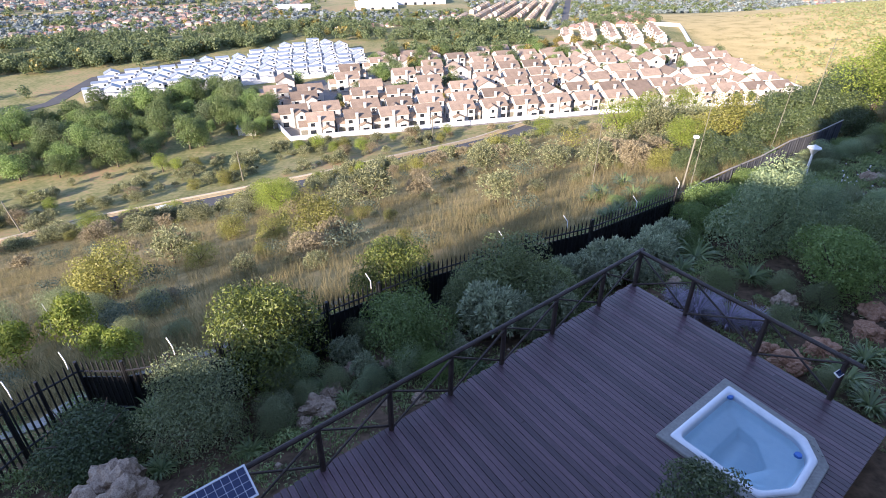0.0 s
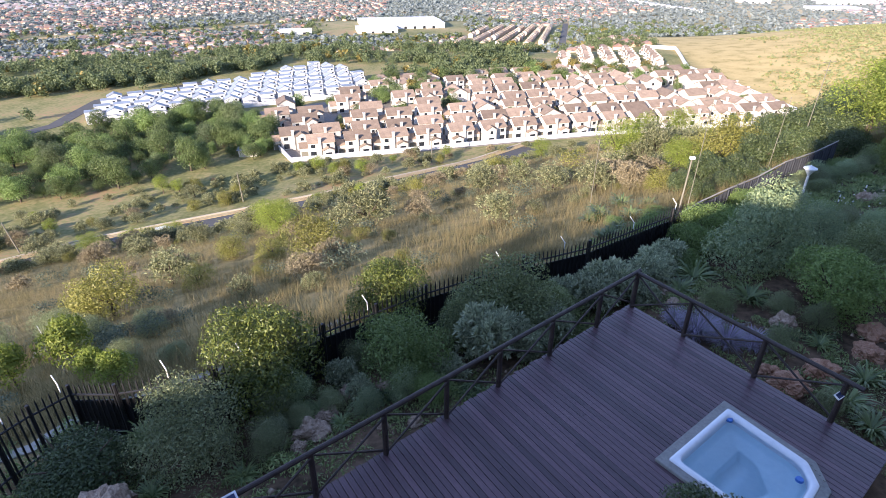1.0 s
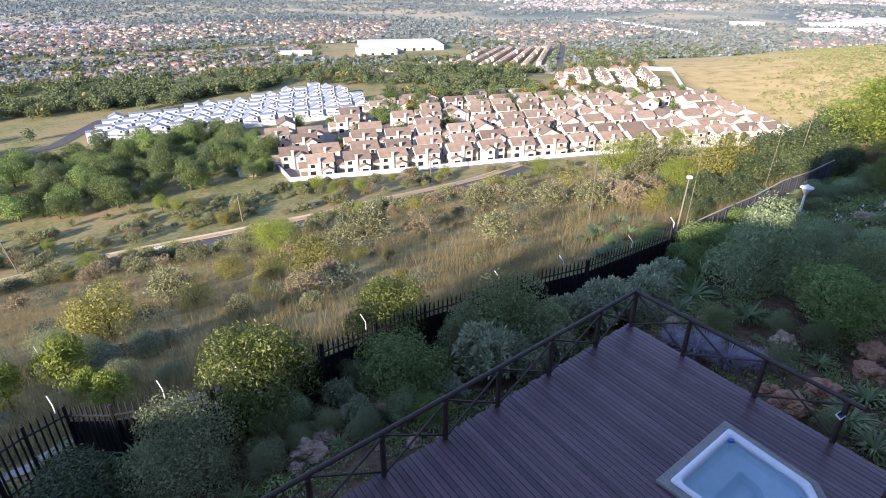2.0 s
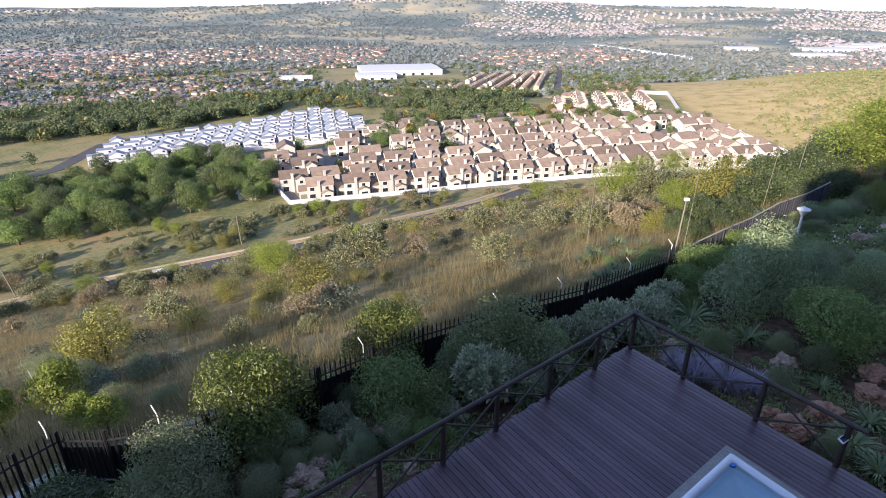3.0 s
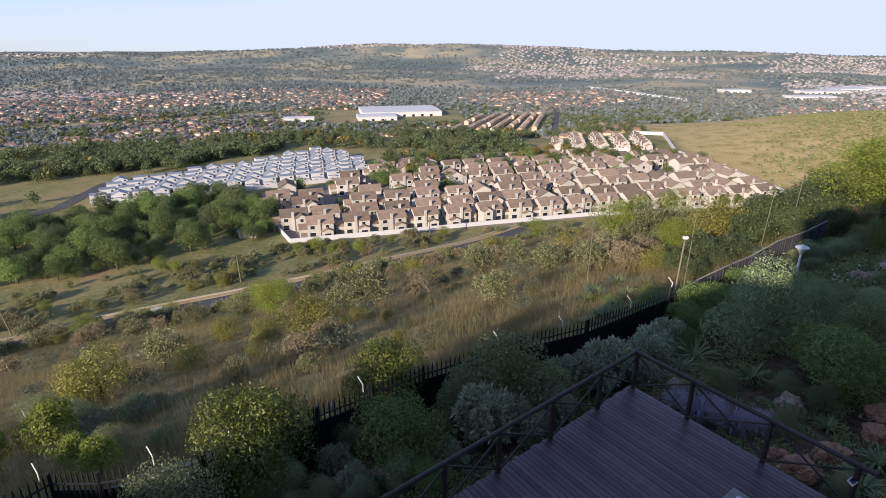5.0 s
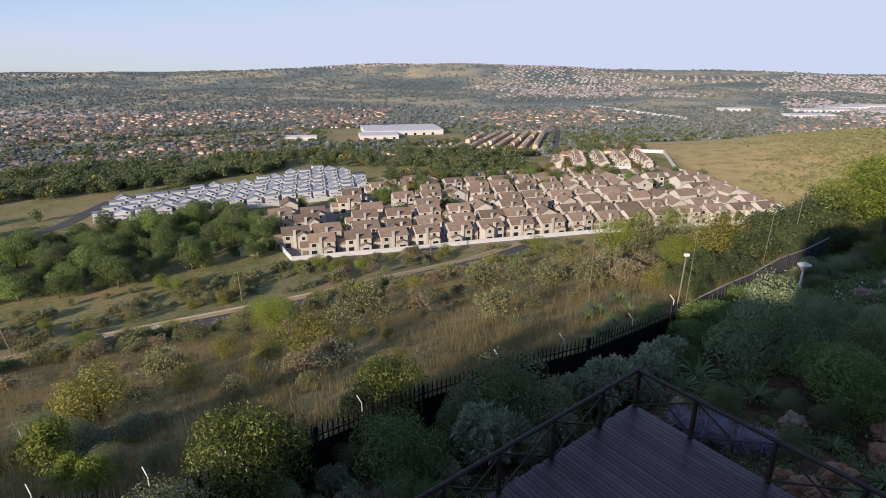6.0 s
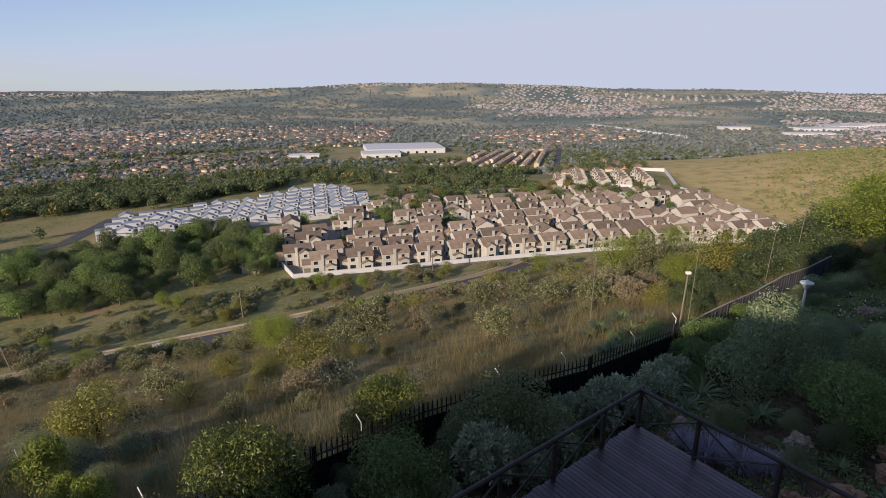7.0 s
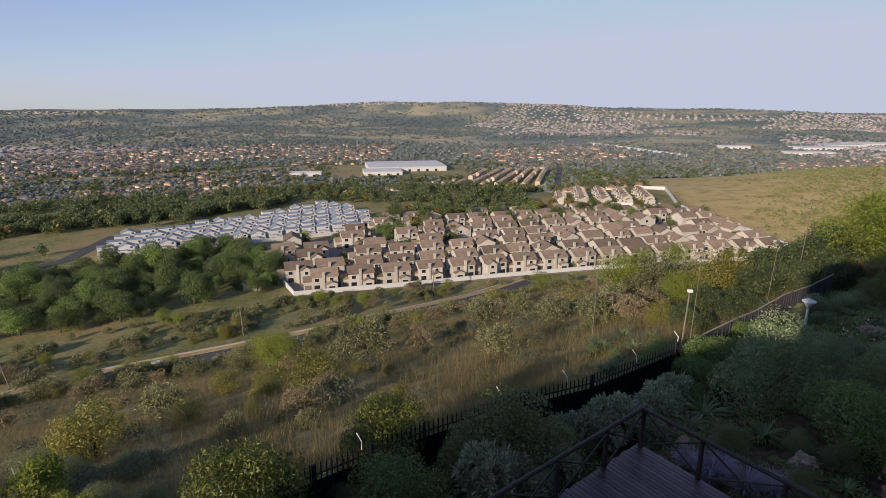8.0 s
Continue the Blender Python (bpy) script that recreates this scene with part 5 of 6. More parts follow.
def townhouse(seed, label):
    r = random.Random(seed)
    ob = tagged(new("townhouse"), label, "house", "townhouses of the estate")
    wdt, dep, eav, rdg = r.uniform(8.6, 9.8), r.uniform(7.6, 8.6), 5.0, 6.9
    x0, x1 = -wdt / 2, wdt / 2
    bm = bmesh.new()
    gable(bm, x0, -dep / 2, -1.2, x1, dep / 2, eav, rdg)
    part("wall", bm, m_wall, ob)
    bm = bmesh.new()
    roof_pair(bm, x0, -dep / 2, x1, dep / 2, eav, rdg)
    part("roof", bm, m_roof, ob)
    s = 1 if seed % 2 else -1
    bm = bmesh.new()          # lower wing with a lean-to roof
    wx = s * (wdt / 2 + 1.35)
    gable(bm, wx - 1.5, -dep / 2 + 1.6, -1.2, wx + 1.5, dep / 2 - 0.6, 2.9, 4.1)
    part("wing", bm, m_wall, ob)
    bm = bmesh.new()
    roof_pair(bm, wx - 1.5, -dep / 2 + 1.6, wx + 1.4, dep / 2 - 0.6, 2.9, 4.1, 0.2)
    part("wing_roof", bm, m_roof, ob)
    bm = bmesh.new()          # porch that steps forward
    px = -s * wdt * 0.25
    gable(bm, px - 1.9, -dep / 2 - 1.9, -1.2, px + 1.9, -dep / 2 + 0.3, 2.6 if seed % 3 else 4.8, 3.4 if seed % 3 else 6.0, False)
    part("porch", bm, m_wall, ob)
    bm = bmesh.new()
    roof_pair(bm, px - 1.9, -dep / 2 - 1.9, px + 1.9, -dep / 2 + 0.2, 2.6 if seed % 3 else 4.8, 3.4 if seed % 3 else 6.0, 0.25, along_x=False)
    part("porch_roof", bm, m_roof, ob)
    bm = bmesh.new()          # chimney on the front wall
    cx = s * wdt * 0.06
    box(bm, cx - 0.45, -dep / 2 - 0.5, -1.0, cx + 0.45, -dep / 2 + 0.25, 6.5)
    box(bm, cx - 0.55, -dep / 2 - 0.6, 6.5, cx + 0.55, -dep / 2 + 0.35, 6.7)
    part("chimney", bm, m_wall, ob)
    window(ob, s * wdt * 0.32, 3.2, 1.5, 1.2, -dep / 2)
    window(ob, s * wdt * 0.32, 0.3, 2.0, 1.7, -dep / 2)
    window(ob, px, 0.4, 2.2, 1.5, -dep / 2 - 1.9)
    window(ob, px, 3.3, 1.2, 1.1, -dep / 2 if seed % 3 else -dep / 2 - 1.9)
    bm = bmesh.new()          # dark gap of the yard gate
    box(bm, wx - 1.1, -dep / 2 + 1.54, -0.4, wx + 1.1, -dep / 2 + 1.6, 1.7)
    part("garage_door", bm, m_timber_pole, ob)
    for y0, z0, y1, z1 in ((-1.0, 3.1, 0.2, 4.3), (1.4, 0.4, 2.8, 1.9)):
        bm = bmesh.new()
        box(bm, x0 - 0.04, y0, z0, x0, y1, z1)
        part("side_window", bm, m_pane, ob)
    return ob


def stack_house(seed):
    """A white two-storey cube house with single-pitch metal roofs."""
    r = random.Random(seed)
    ob = tagged(new("white_house"), "white plastered house with grey single-pitch metal roofs", "house", "white houses of the estate")
    blocks = [(-4.2, -4.6, 0.4, -2.2, 3.3, 3.1), (0.4, -4.6, 4.0, -2.2, 2.7, 2.5)]
    if seed % 2:
        blocks.append((-4.2, -2.2, 4.0, 4.4, 5.6, 5.4))
    else:
        bm = bmesh.new()
        gable(bm, -4.2, -2.2, -1.2, 4.0, 4.4, 4.7, 6.5, False)
        part("wall", bm, m_wall_white, ob)
        bm = bmesh.new()
        roof_pair(bm, -4.2, -2.2, 4.0, 4.4, 4.7, 6.5, 0.2, along_x=False)
        part("roof", bm, m_metal_roof, ob)
    for x0, y0, x1, y1, h0, h1 in blocks:
        bm = bmesh.new()
        vs = box(bm, x0, y0, -1.2, x1, y1, 1)
        for v in vs:
            if v.co.z > 0:
                v.co.z = h0 if v.co.y < (y0 + y1) / 2 else h1
        part("wall", bm, m_wall_white, ob)
        bm = bmesh.new()
        vs = box(bm, x0 - 0.2, y0 - 0.2, 0, x1 + 0.2, y1 + 0.2, 0.12)
        for v in vs:
            v.co.z += (h0 if v.co.y < (y0 + y1) / 2 else h1) + 0.03
        part("roof", bm, m_metal_roof, ob)
    window(ob, 2.4, 4.0, 1.2, 0.8, -2.2, m_metal_roof)
    window(ob, -1.9, 0.3, 2.0, 1.6, -4.6, m_metal_roof)
    window(ob, 2.2, 0.3, 1.6, 1.5, -4.6, m_metal_roof)
    return ob


GZ = -56.0
protos = [townhouse(k, "two-storey cream townhouse with brown tiled roof and chimney") for k in range(6)]
rh = random.Random(3)
row_d, row_n = np.array((0.96, 0.28)), np.array((-0.28, 0.96))
for row in range(12):
    for col in range(-12, 20):
        p = np.array((-38.5, 187.0)) + row_d * (col * 12.5 + (row % 3) * 4.1) + row_n * (row * 12.2 + (row // 2) * 3.4)
        p = p + np.array((0, -0.0016 * max(0, p[0]) ** 2 * 0.25))
        if not inside_estate(*p, -3.5) or (row > 1 and rh.random() < 0.15):
            continue
        turn = math.atan2(row_d[1], row_d[0]) + rh.uniform(-0.05, 0.05) + (0 if row == 0 or rh.random() < 0.62 else rh.choice((math.pi / 2, -math.pi / 2, math.pi)))
        jit = 0.0 if row == 0 else 1.3
        copy_thing(rh.choice(protos), Matrix.Translation((p[0] + rh.uniform(-jit, jit), p[1] + rh.uniform(-jit, jit), GZ + 0.3)) @ Matrix.Rotation(turn, 4, "Z") @ Matrix.Diagonal((0.98, 0.92, 1.0 if row < 6 else 0.86, 1)))
for cx in range(5):         # terraces at the top of the estate
    for cy in range(6):
        x, y = 80 + cx * 13.8 + cy * 1.5, 353 + cy * 8.2 - cx * 1.2
        if y < 350 or cx == 0 and cy > 2:
            continue
        copy_thing(protos[cy % 6], Matrix.Translation((x, y, GZ + 0.3)) @ Matrix.Rotation(-math.pi / 2 + 0.1, 4, "Z") @ Matrix.Diagonal((0.8, 0.68, 0.72, 1)))
whites = [stack_house(k) for k in range(2)]
for row in range(16):
    for col in range(-6, 20):
        p = np.array((-136.0, 227.0)) + np.array((0.894, 0.447)) * (col * 7.6 + row % 3 * 2.6) + np.array((-0.447, 0.894)) * row * 9.4
        if in_poly(p[0], p[1], WHITE_EDGE):
            copy_thing(rh.choice(whites), Matrix.Translation((p[0] + rh.uniform(-0.4, 0.4), p[1] + rh.uniform(-0.5, 0.5), GZ + 0.3)) @ Matrix.Rotation(0.464 + rh.uniform(-0.04, 0.04), 4, "Z") @ Matrix.Diagonal((0.74, 0.7, 0.74, 1)))
for k in range(20):          # a far row of pale houses
    x, y = 395 + 5.2 * k, 1440 - 17 * k
    copy_thing(whites[k % 2], Matrix.Translation((x, y, gz(x, y))) @ Matrix.Rotation(0.3, 4, "Z") @ Matrix.Diagonal((0.95, 0.95, 0.95, 1)))
for ob in protos + whites + P_low + P_yel + P_gry + P_dry + P_grn + [P_glossy, P_fine, P_mound, P_bright, P_dark, P_thicket, P_protea, P_lav, P_young, P_purple, P_strap, P_yucca]:
    for o in list(ob.children_recursive) + [ob]:
        bpy.data.objects.remove(o)

wl = lambda name, pts, h, w=0.35: ribbon(name, pts, w, m_wall_white, 0, "white plastered boundary wall of the housing estate", "wall", step=4, height=h)
wl("wall_south", [(-56, 195), (-47, 178.5), (-20, 185.5), (20, 197.5), (60, 208), (100, 215.5), (150, 226)], 1.7)
wl("wall_east", [(152, 226), (157, 240), (155, 286), (149, 336), (153, 352), (171, 414), (150, 420)], 2.4, 0.6)
wl("wall_inner", [(75, 345), (110, 347), (140, 338)], 2.0)
wl("wall_west", [(-136, 224), (-84, 249), (-40, 270)], 1.8)
shed = tagged(new("shed"), "small shed with a corrugated grey roof among trees", "shed")
bm = bmesh.new()
gable(bm, -66, 184, -56.5, -60, 188, -53.6, -53.1)
part("wall", bm, m_wall, shed)
bm = bmesh.new()
roof_pair(bm, -66, 184, -60, 188, -53.6, -53.1, 0.4)
part("roof", bm, m_metal_roof, shed)


def warehouse(x, y, w, d, h, turn, label):
    ob = tagged(new("warehouse"), label, "warehouse")
    m = Matrix.Translation((x, y, gz(x, y) - 0.5)) @ Matrix.Rotation(turn, 4, "Z")
    bm = bmesh.new()
    gable(bm, -w / 2, -d / 2, 0, w / 2, d / 2, h, h * 1.12)
    bm.transform(m)
    part("wall", bm, m_wall_white, ob)
    bm = bmesh.new()
    roof_pair(bm, -w / 2, -d / 2, w / 2, d / 2, h, h * 1.12, 0.6, 0.4)
    bm.transform(m)
    part("roof", bm, m_wall_white, ob)
    bm = bmesh.new()
    for k in range(int(w / 14)):
        box(bm, -w / 2 + 5 + k * 14, -d / 2 - 0.1, 0, -w / 2 + 9 + k * 14, -d / 2, h * 0.5, m)
    part("loading_doors", bm, m_pane, ob)


warehouse(-50, 925, 122, 85, 7.5, 0.2, "large white warehouse with a shallow roof")
warehouse(-80, 856, 56, 40, 6, 0.2, "smaller white warehouse beside the large one")
warehouse(-190, 830, 45, 18, 6, 0.2, "long low white industrial building")
for x, y, w, d, t2 in ((780, 1180, 90, 40, 0.05), (880, 1300, 110, 50, 0.1), (1010, 1420, 120, 50, 0.1), (700, 1330, 60, 40, 0), (1180, 1540, 130, 50, 0.1), (1010, 1270, 70, 40, 0.1), (-900, 1150, 70, 20, 0.1)):
    warehouse(x, y, w, d, 6, t2, "distant white industrial building on the plain")

# ---- woods, distant trees and suburbs ----
def tree_pile(name, xs, ys, rs, units, mat, label, rng_seed, tall=1.0):
    """Many trees joined: each a turned and scaled copy of one of the unit crowns."""
    r = np.random.RandomState(rng_seed)
    zs = ground(xs, ys)
    Vs, Fs, n = [], [], 0
    which = r.randint(len(units), size=len(xs))
    for x, y, z, rr, k in zip(xs, ys, zs, rs, which):
        V, Fc = units[k]
        a = r.rand() * 6.28
        c, s = math.cos(a) * rr, math.sin(a) * rr
        q = np.empty_like(V)
        q[:, 0] = V[:, 0] * c - V[:, 1] * s + x
        q[:, 1] = V[:, 0] * s + V[:, 1] * c + y
        q[:, 2] = (V[:, 2] + 0.8) * rr * tall + z
        Vs.append(q)
        Fs.append(Fc + n)
        n += len(V)
    return tagged(part(name, mesh_np(name, np.concatenate(Vs), np.concatenate(Fs)), mat), label, "trees", kind="stuff")


P_wood = [plant("tree", crown("wood", leaves(80 + k, 4600, 0.078, 26, 0.65, 1.0, core=0.74)), (m_leaf_wood, m_leaf_wood, m_leaf_wood, m_leaf_plain, m_leaf_bright)[k], m_bark, ("dense dark green tree of the valley wood", "dark green tree of the valley wood", "deep green tree of the valley wood", "grey-green tree of the valley wood", "fresh green tree of the valley wood")[k], "tree", 80 + k, -0.95, 0.07) for k in range(5)]
WOOD = [(-125, 138), (-94, 154), (-58, 183), (-54, 196), (-78, 240), (-92, 240), (-128, 208), (-150, 176), (-150, 150)]
taken = 0
spots = []
while taken < 170:
    x, y = rp.uniform(-155, -50), rp.uniform(136, 252)
    if not in_poly(x, y, WOOD) or any((x - u) ** 2 + (y - v) ** 2 < 12 for u, v in spots):
        taken += 0.02
        continue
    spots.append((x, y))
    put(rp.choice(P_wood[:3] * 2 + P_wood[3:] + P_wood[4:]), x, y, 2.0 + 2.9 * rp.random() ** 1.6, rp.uniform(0, 6.28), squash=rp.uniform(0.85, 1.25))
    taken += 1
for a0, s0, r0, q in ((-88, -17, 5.0, 1.85), (-98, -19, 5.2, 1.85), (-109, -17, 5.4, 1.85), (-121, -18, 5.6, 1.9)):   # unseen copies of the wood's trees, added above the house to shade the slope
    put(P_wood[int(-a0) % 3], *at_s(s0, a0), r0, a0, squash=q)
P_aut = [plant("tree", crown("autumn", leaves(90, 900, 0.18, 14, 0.7, 1.0)), m_leaf_autumn, m_bark, "yellow autumn tree among the houses", "tree", 90, -1.1, 0.07)]
for k in range(300):         # trees in the streets of the estate, most of them towards its back
    x, y = rp.uniform(-60, 150), 345 - 140 * rp.random() ** 1.5
    if inside_estate(x, y, -2):
        back = float(smooth(235, 285, y - 0.28 * x))
        put(rp.choice(P_wood + P_aut), x, y, rp.uniform(1.7, 2.7) + 1.8 * back, rp.uniform(0, 6.28), z=GZ, squash=rp.uniform(0.9, 1.2))
for ob in P_wood + P_aut:
    for o in list(ob.children_recursive) + [ob]:
        bpy.data.objects.remove(o)

r = np.random.RandomState(21)
NS = 110
sb = np.radians(r.uniform(-48, 48, NS))
sd = 330 * (4500 / 330) ** r.rand(NS)
seeds = np.stack([np.sin(sb) * sd, np.cos(sb) * sd], 1)
kindd = r.rand(NS)
turn_d = r.uniform(0, 3.14, NS)


def district(x, y):
    P = np.stack([x, y], 1)
    out = np.empty(len(P), int)
    for k in range(0, len(P), 4000):
        q = P[k:k + 4000, None] - seeds[None]
        out[k:k + 4000] = np.argmin((q ** 2).sum(-1) / (sd[None] ** 2), 1)
    return out


def free(x, y):
    """Where neither the estates, the hill nor the roads lie."""
    hill = (x - 0.12 * (y - 300) > 148) & (y < 640)
    est = (y < 352) & (x > -165) & (x < 175) & ~((y > 308) & (x > -25) & (x < 72))
    blk = (x > 60) & (x < 180) & (y < 425)
    ware = (np.abs(x + 70) < 120) & (np.abs(y - 890) < 85)
    av = np.abs(x - np.interp(y, [330, 361, 440, 640, 953], [52, 61, 87, 140, 211])) < 6
    rows = (y > 690) & (y < 902) & (np.abs(x - np.interp(y, [720, 900], [80, 130])) < 60)
    strip = (x > -560) & (x < -200) & (np.abs(y - np.interp(x, [-560, -510, -311, -200], [735, 771, 890, 955])) < 24)
    return ~(hill | est | blk | strip | ware | rows | (av & (y < 960) & (y > 405)))


def spread(n, near, far_d, power, seed):
    r = np.random.RandomState(seed)
    b = np.radians(r.uniform(-46, 46, n))
    d = near * (far_d / near) ** (r.rand(n) ** power)
    return np.sin(b) * d, np.cos(b) * d, d, r


units_fine = [leaves(120 + k, 300, 0.21, 18, 0.8, 1.0, core=0.66) for k in range(5)]
units_near = [leaves(100 + k, 90, 0.40, 14, 0.85, 1.0) for k in range(5)]
units_far = [leaves(110 + k, 20, 0.85, 7, 0.9, 0.8) for k in range(4)]
x, y, d, r = spread(7000, 240, 1000, 0.8, 31)
ok = (free(x, y) & (y > 255) | (x < -150) & (y > 160)) & ~((x > -215) & (x < -130) & (y > 196) & (y < 285) & (wave(x, y, 30, 47) < 0.75))
dens = 0.55 * wave(x, y, 130, 41) + 0.35 * wave(x, y, 45, 42)
ok &= (dens + 0.25 * r.normal(size=len(x)) + np.where((y > 255) & (x > -80), 0.4, 0.16) > -0.1)
x, y = x[ok], y[ok]
rr = r.uniform(2.2, 4.8, len(x))
bx = r.uniform(-250, -95, 330)          # the belt of trees behind the white houses
by = np.interp(bx, [-250, -175, -130, -95], [255, 292, 325, 352]) + r.normal(0, 11, 330)
x, y, rr = np.concatenate([x, bx]), np.concatenate([y, by]), np.concatenate([rr, r.uniform(2.4, 4.6, 330)])
pick = r.rand(len(x)) < 0.06
near_by = ~pick & (np.hypot(x, y) < 520)
tree_pile("valley_trees", x[near_by], y[near_by], rr[near_by], units_fine, m_leaf_plain, "green trees scattered over the valley floor", 1)
rest = ~pick & ~near_by
tree_pile("plain_trees", x[rest], y[rest], rr[rest], units_near, m_leaf_plain, "green trees scattered over the nearer plain", 5)
tree_pile("autumn_trees", x[pick], y[pick], rr[pick], units_near, m_leaf_autumn, "yellow and orange trees on the valley floor", 2)
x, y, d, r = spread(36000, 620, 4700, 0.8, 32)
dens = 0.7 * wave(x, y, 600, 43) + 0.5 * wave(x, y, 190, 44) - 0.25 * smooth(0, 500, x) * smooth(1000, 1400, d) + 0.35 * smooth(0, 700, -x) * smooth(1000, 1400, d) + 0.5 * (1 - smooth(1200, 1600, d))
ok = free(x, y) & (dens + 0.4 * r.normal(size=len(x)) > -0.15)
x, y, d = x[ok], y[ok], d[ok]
tree_pile("distant_trees", x, y, r.uniform(2.6, 5.2, len(x)) * (0.85 + d / 5000), units_far, m_leaf_far, "distant trees over the plain, blue-green with painted haze", 3, 0.7)
# bushes on the grassy hill
r = np.random.RandomState(33)
x, y = r.uniform(160, 480, 30000), r.uniform(205, 640, 30000)
ok = (x - 0.12 * (y - 300) > 156) & (0.9 * wave(x, y, 90, 45) + 0.6 * r.normal(size=30000) + (x - 0.60 * y) / 30 > 0.55)
tree_pile("hill_bushes", x[ok], y[ok], 0.4 + 1.1 * r.rand(ok.sum()) ** 2, units_far, m_leaf_hill, "small grey-green bushes on the grassy hill", 4, 0.7)


def suburb(name, seed, near, far_d, n, roof_mat, wall_mat, label, chance):
    x, y, d, r = spread(n, near, far_d, 0.9, seed)
    k = district(x, y)
    # houses stand in rows along the streets of their district
    c, s = np.cos(turn_d[k]), np.sin(turn_d[k])
    u, v = x * c + y * s, -x * s + y * c
    grid = 1 + d / 7000
    u, v = np.round(u / (15 * grid)) * 15 * grid + r.normal(size=n) * 3.2, np.round(v / (26 * grid)) * 26 * grid + r.normal(size=n) * 3.5
    x, y = u * c - v * s, u * s + v * c
    key = np.round(x / 12).astype(np.int64) * 100000 + np.round(y / 12).astype(np.int64)
    _, first = np.unique(key, return_index=True)
    m = np.zeros(n, bool)
    m[first] = True
    m &= free(x, y) & chance(kindd[k], x, y, d) & (y > 200)
    x, y, c, s, d = x[m], y[m], c[m], s[m], d[m]
    n = len(x)
    z = ground(x, y)
    q = 0.78 + np.maximum(0, d - 1200) / 6000
    hw, hd, hh, hr = r.uniform(4, 7, n) * q, r.uniform(3.5, 5, n) * q, r.uniform(2.4, 3.6, n) * q, r.uniform(1.8, 2.6, n) * q

    def place(px, py, pz):
        lx, ly = px * hw, py * hd
        return np.stack([x + lx * c - ly * s, y + lx * s + ly * c, z + pz], 1)

    W = np.stack([place(a, b, t) for t in (-0.6 + 0 * hh, hh) for a, b in ((-1, -1), (1, -1), (1, 1), (-1, 1))], 1)
    Fw = np.array([(0, 1, 5, 4), (1, 2, 6, 5), (2, 3, 7, 6), (3, 0, 4, 7)])
    ob = tagged(new(name), label, "houses", kind="stuff")
    part("walls", mesh_np("walls", W.reshape(-1, 3), (Fw[None] + 8 * np.arange(n)[:, None, None]).reshape(-1, 4)), wall_mat, ob)
    T = np.stack([place(a * 1.08, b * 1.1, hh - 0.1) for a, b in ((-1, -1), (1, -1), (1, 1), (-1, 1))] + [place(-0.55, 0, hh + hr), place(0.55, 0, hh + hr)], 1)
    Fr = np.array([(0, 1, 5, 4), (1, 2, 5, 5), (2, 3, 4, 5), (3, 0, 4, 4)])
    quad = (Fr[[0, 2]][None] + 6 * np.arange(n)[:, None, None]).reshape(-1, 4)
    tri = (np.array([(1, 2, 5), (3, 0, 4)])[None] + 6 * np.arange(n)[:, None, None]).reshape(-1, 3)
    part("roofs", mesh_np("roofs", T.reshape(-1, 3), quad), roof_mat, ob)
    part("hips", mesh_np("hips", T.reshape(-1, 3), tri), roof_mat, ob)


m_far_roof = leaf_material("mixed_roof_tile", [(0.312, 0.163, 0.111), (0.351, 0.208, 0.15), (0.234, 0.163, 0.13), (0.377, 0.273, 0.215), (0.221, 0.189, 0.169)], 0.85, 0.0)
m_far_wall = leaf_material("mixed_plaster", [(0.45, 0.325, 0.225), (0.575, 0.463, 0.35), (0.475, 0.325, 0.225), (0.75, 0.7, 0.625)], 0.9, 0.0)
m_tan_roof = leaf_material("tan_roof_tile", [(0.50, 0.37, 0.24), (0.56, 0.42, 0.28), (0.44, 0.32, 0.21)], 0.85, 0.0)
terraces = tagged(new("terrace_rows"), "parallel rows of tan-roofed terraced houses among trees", "houses", kind="stuff")
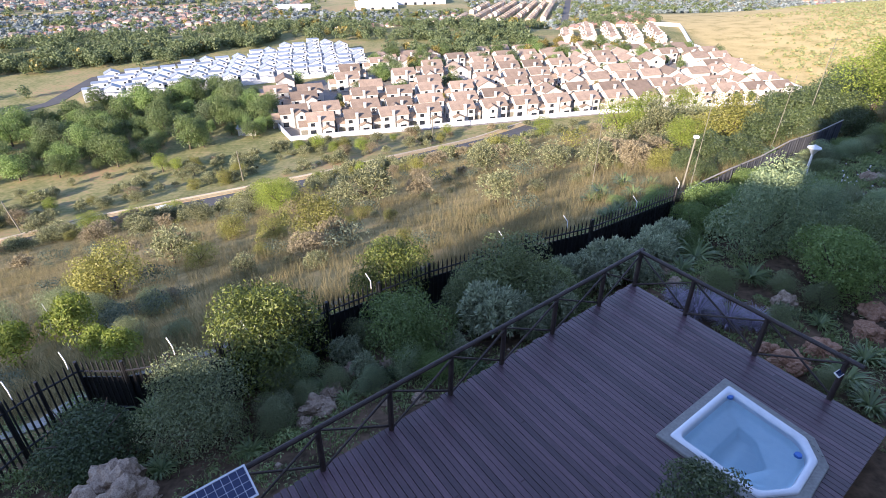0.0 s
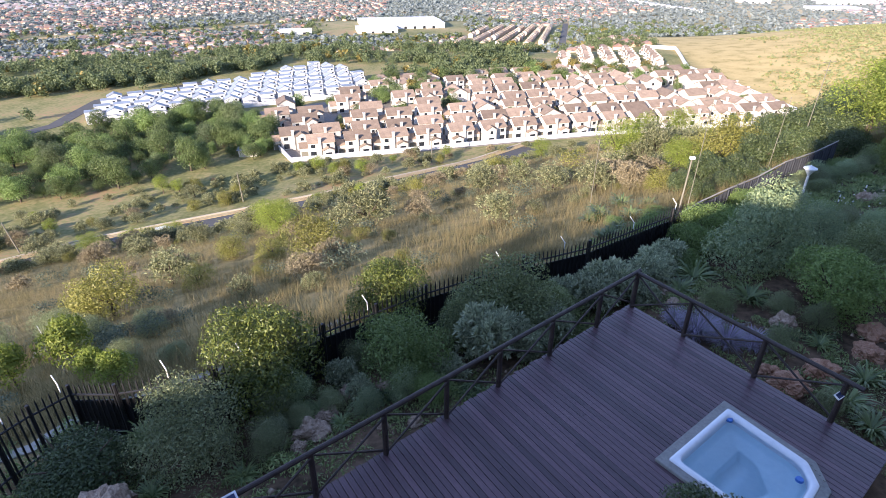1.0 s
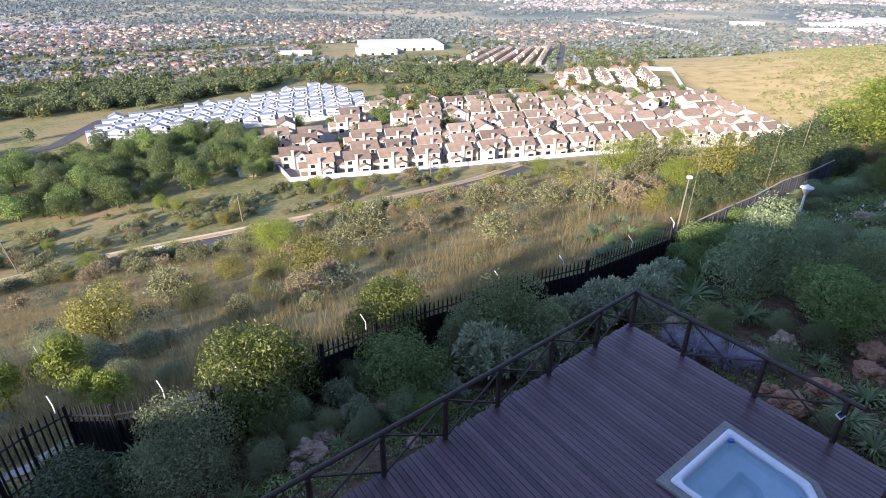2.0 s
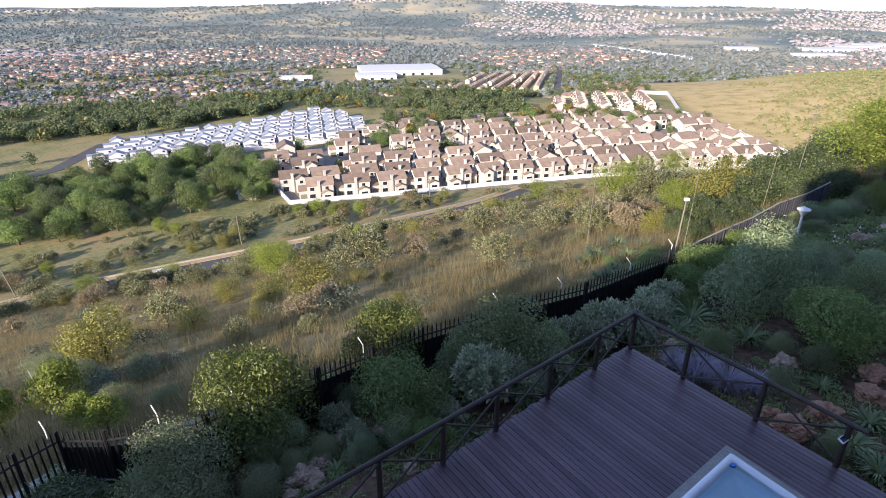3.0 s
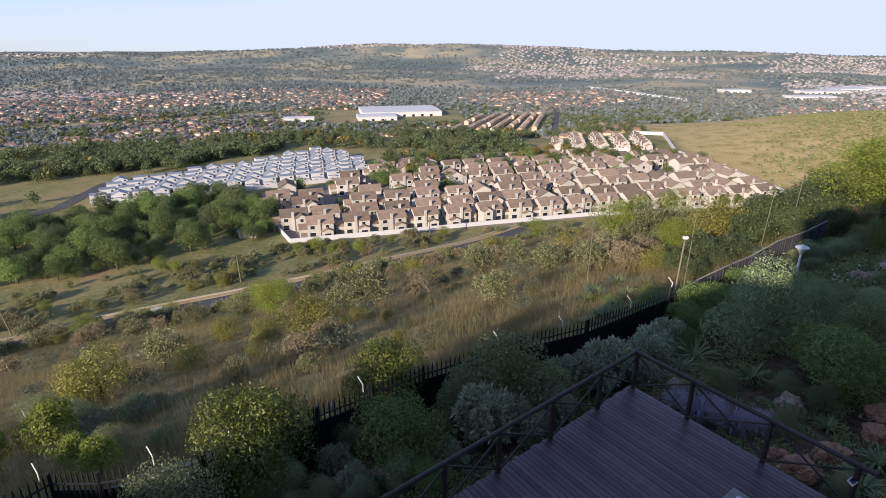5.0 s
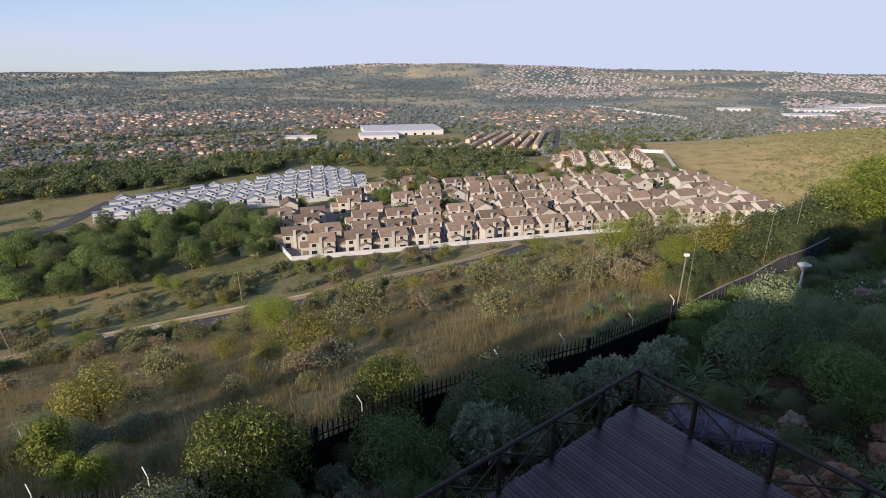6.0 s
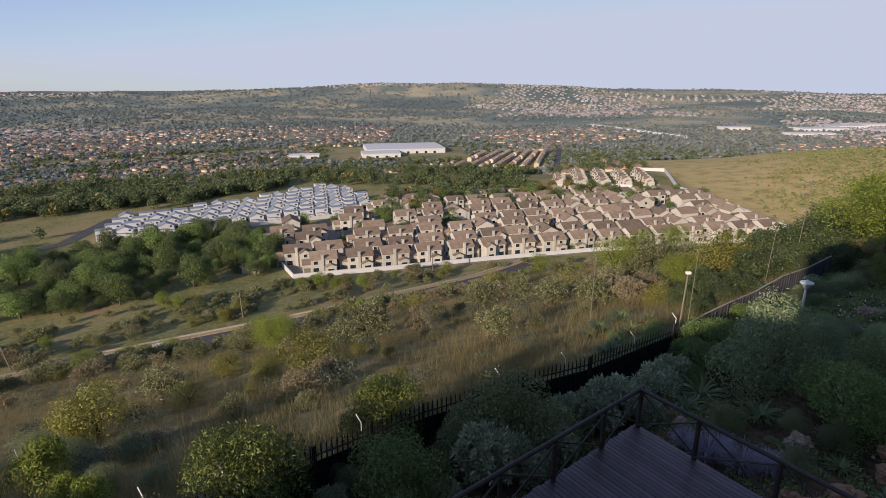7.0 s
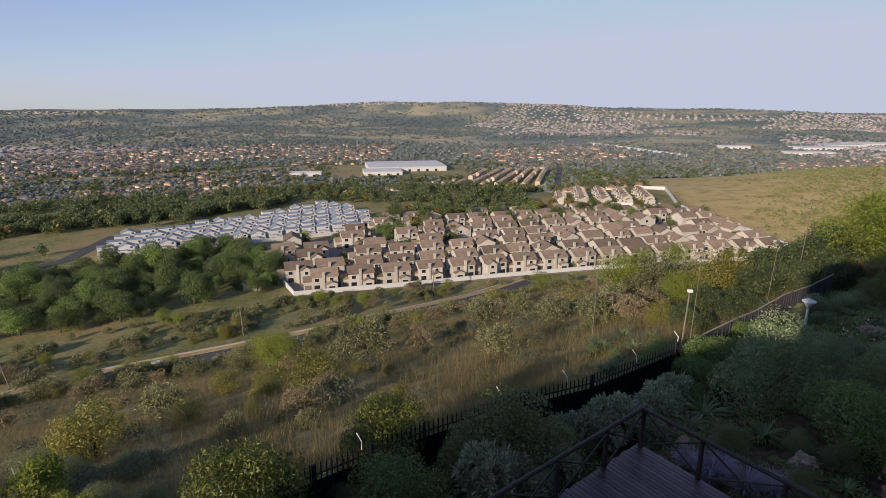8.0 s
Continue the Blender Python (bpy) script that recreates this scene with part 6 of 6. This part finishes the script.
walls_bm, roofs_bm = bmesh.new(), bmesh.new()
rt = random.Random(8)
for x0, x1 in ((26, 84), (43, 104), (60, 120), (78, 136), (96, 150), (114, 164), (132, 176)):
    p0, p1 = np.array((x0, 722.0)), np.array((x1, 895.0))
    run = float(np.linalg.norm(p1 - p0))
    d = (p1 - p0) / run
    k = 0.0
    while k < run - 9:
        long = rt.uniform(7, 10)
        if rt.random() > 0.12:
            c = p0 + d * (k + long / 2)
            m = Matrix.Translation((c[0], c[1], gz(*c))) @ Matrix.Rotation(math.atan2(d[1], d[0]) + rt.uniform(-0.12, 0.12), 4, "Z")
            one = bmesh.new()
            gable(one, -long / 2, -3.2, -1.5, long / 2, 3.2, 4.6, 6.4)
            one.transform(m)
            tmp = bpy.data.meshes.new("block")
            one.to_mesh(tmp)
            walls_bm.from_mesh(tmp)
            one.clear()
            roof_pair(one, -long / 2, -3.2, long / 2, 3.2, 4.6, 6.4, 0.3)
            one.transform(m)
            one.to_mesh(tmp)
            roofs_bm.from_mesh(tmp)
            one.free()
            bpy.data.meshes.remove(tmp)
        k += long + rt.uniform(1.6, 4.0)
part("walls", walls_bm, m_far_wall, terraces)
part("roofs", roofs_bm, m_tan_roof, terraces)
# far suburbs: haze painted in by greying the wall and roof colours
m_haze_wall = leaf_material("hazed_plaster", [(0.40, 0.37, 0.35), (0.48, 0.44, 0.40), (0.38, 0.35, 0.34), (0.60, 0.58, 0.56)], 0.9, 0.0)
m_pale_roof = leaf_material("hazed_roof_tile", [(0.31, 0.238, 0.218), (0.37, 0.301, 0.281), (0.263, 0.238, 0.239), (0.43, 0.402, 0.393)], 0.85, 0.0)
suburb("suburb_houses", 51, 380, 1400, 16000, m_far_roof, m_far_wall, "distant suburb of red-roofed houses in rows", lambda k, x, y, d: (k < 0.62) & (d > 430) | (x < -90) & (d > 520) & (k < 0.8))
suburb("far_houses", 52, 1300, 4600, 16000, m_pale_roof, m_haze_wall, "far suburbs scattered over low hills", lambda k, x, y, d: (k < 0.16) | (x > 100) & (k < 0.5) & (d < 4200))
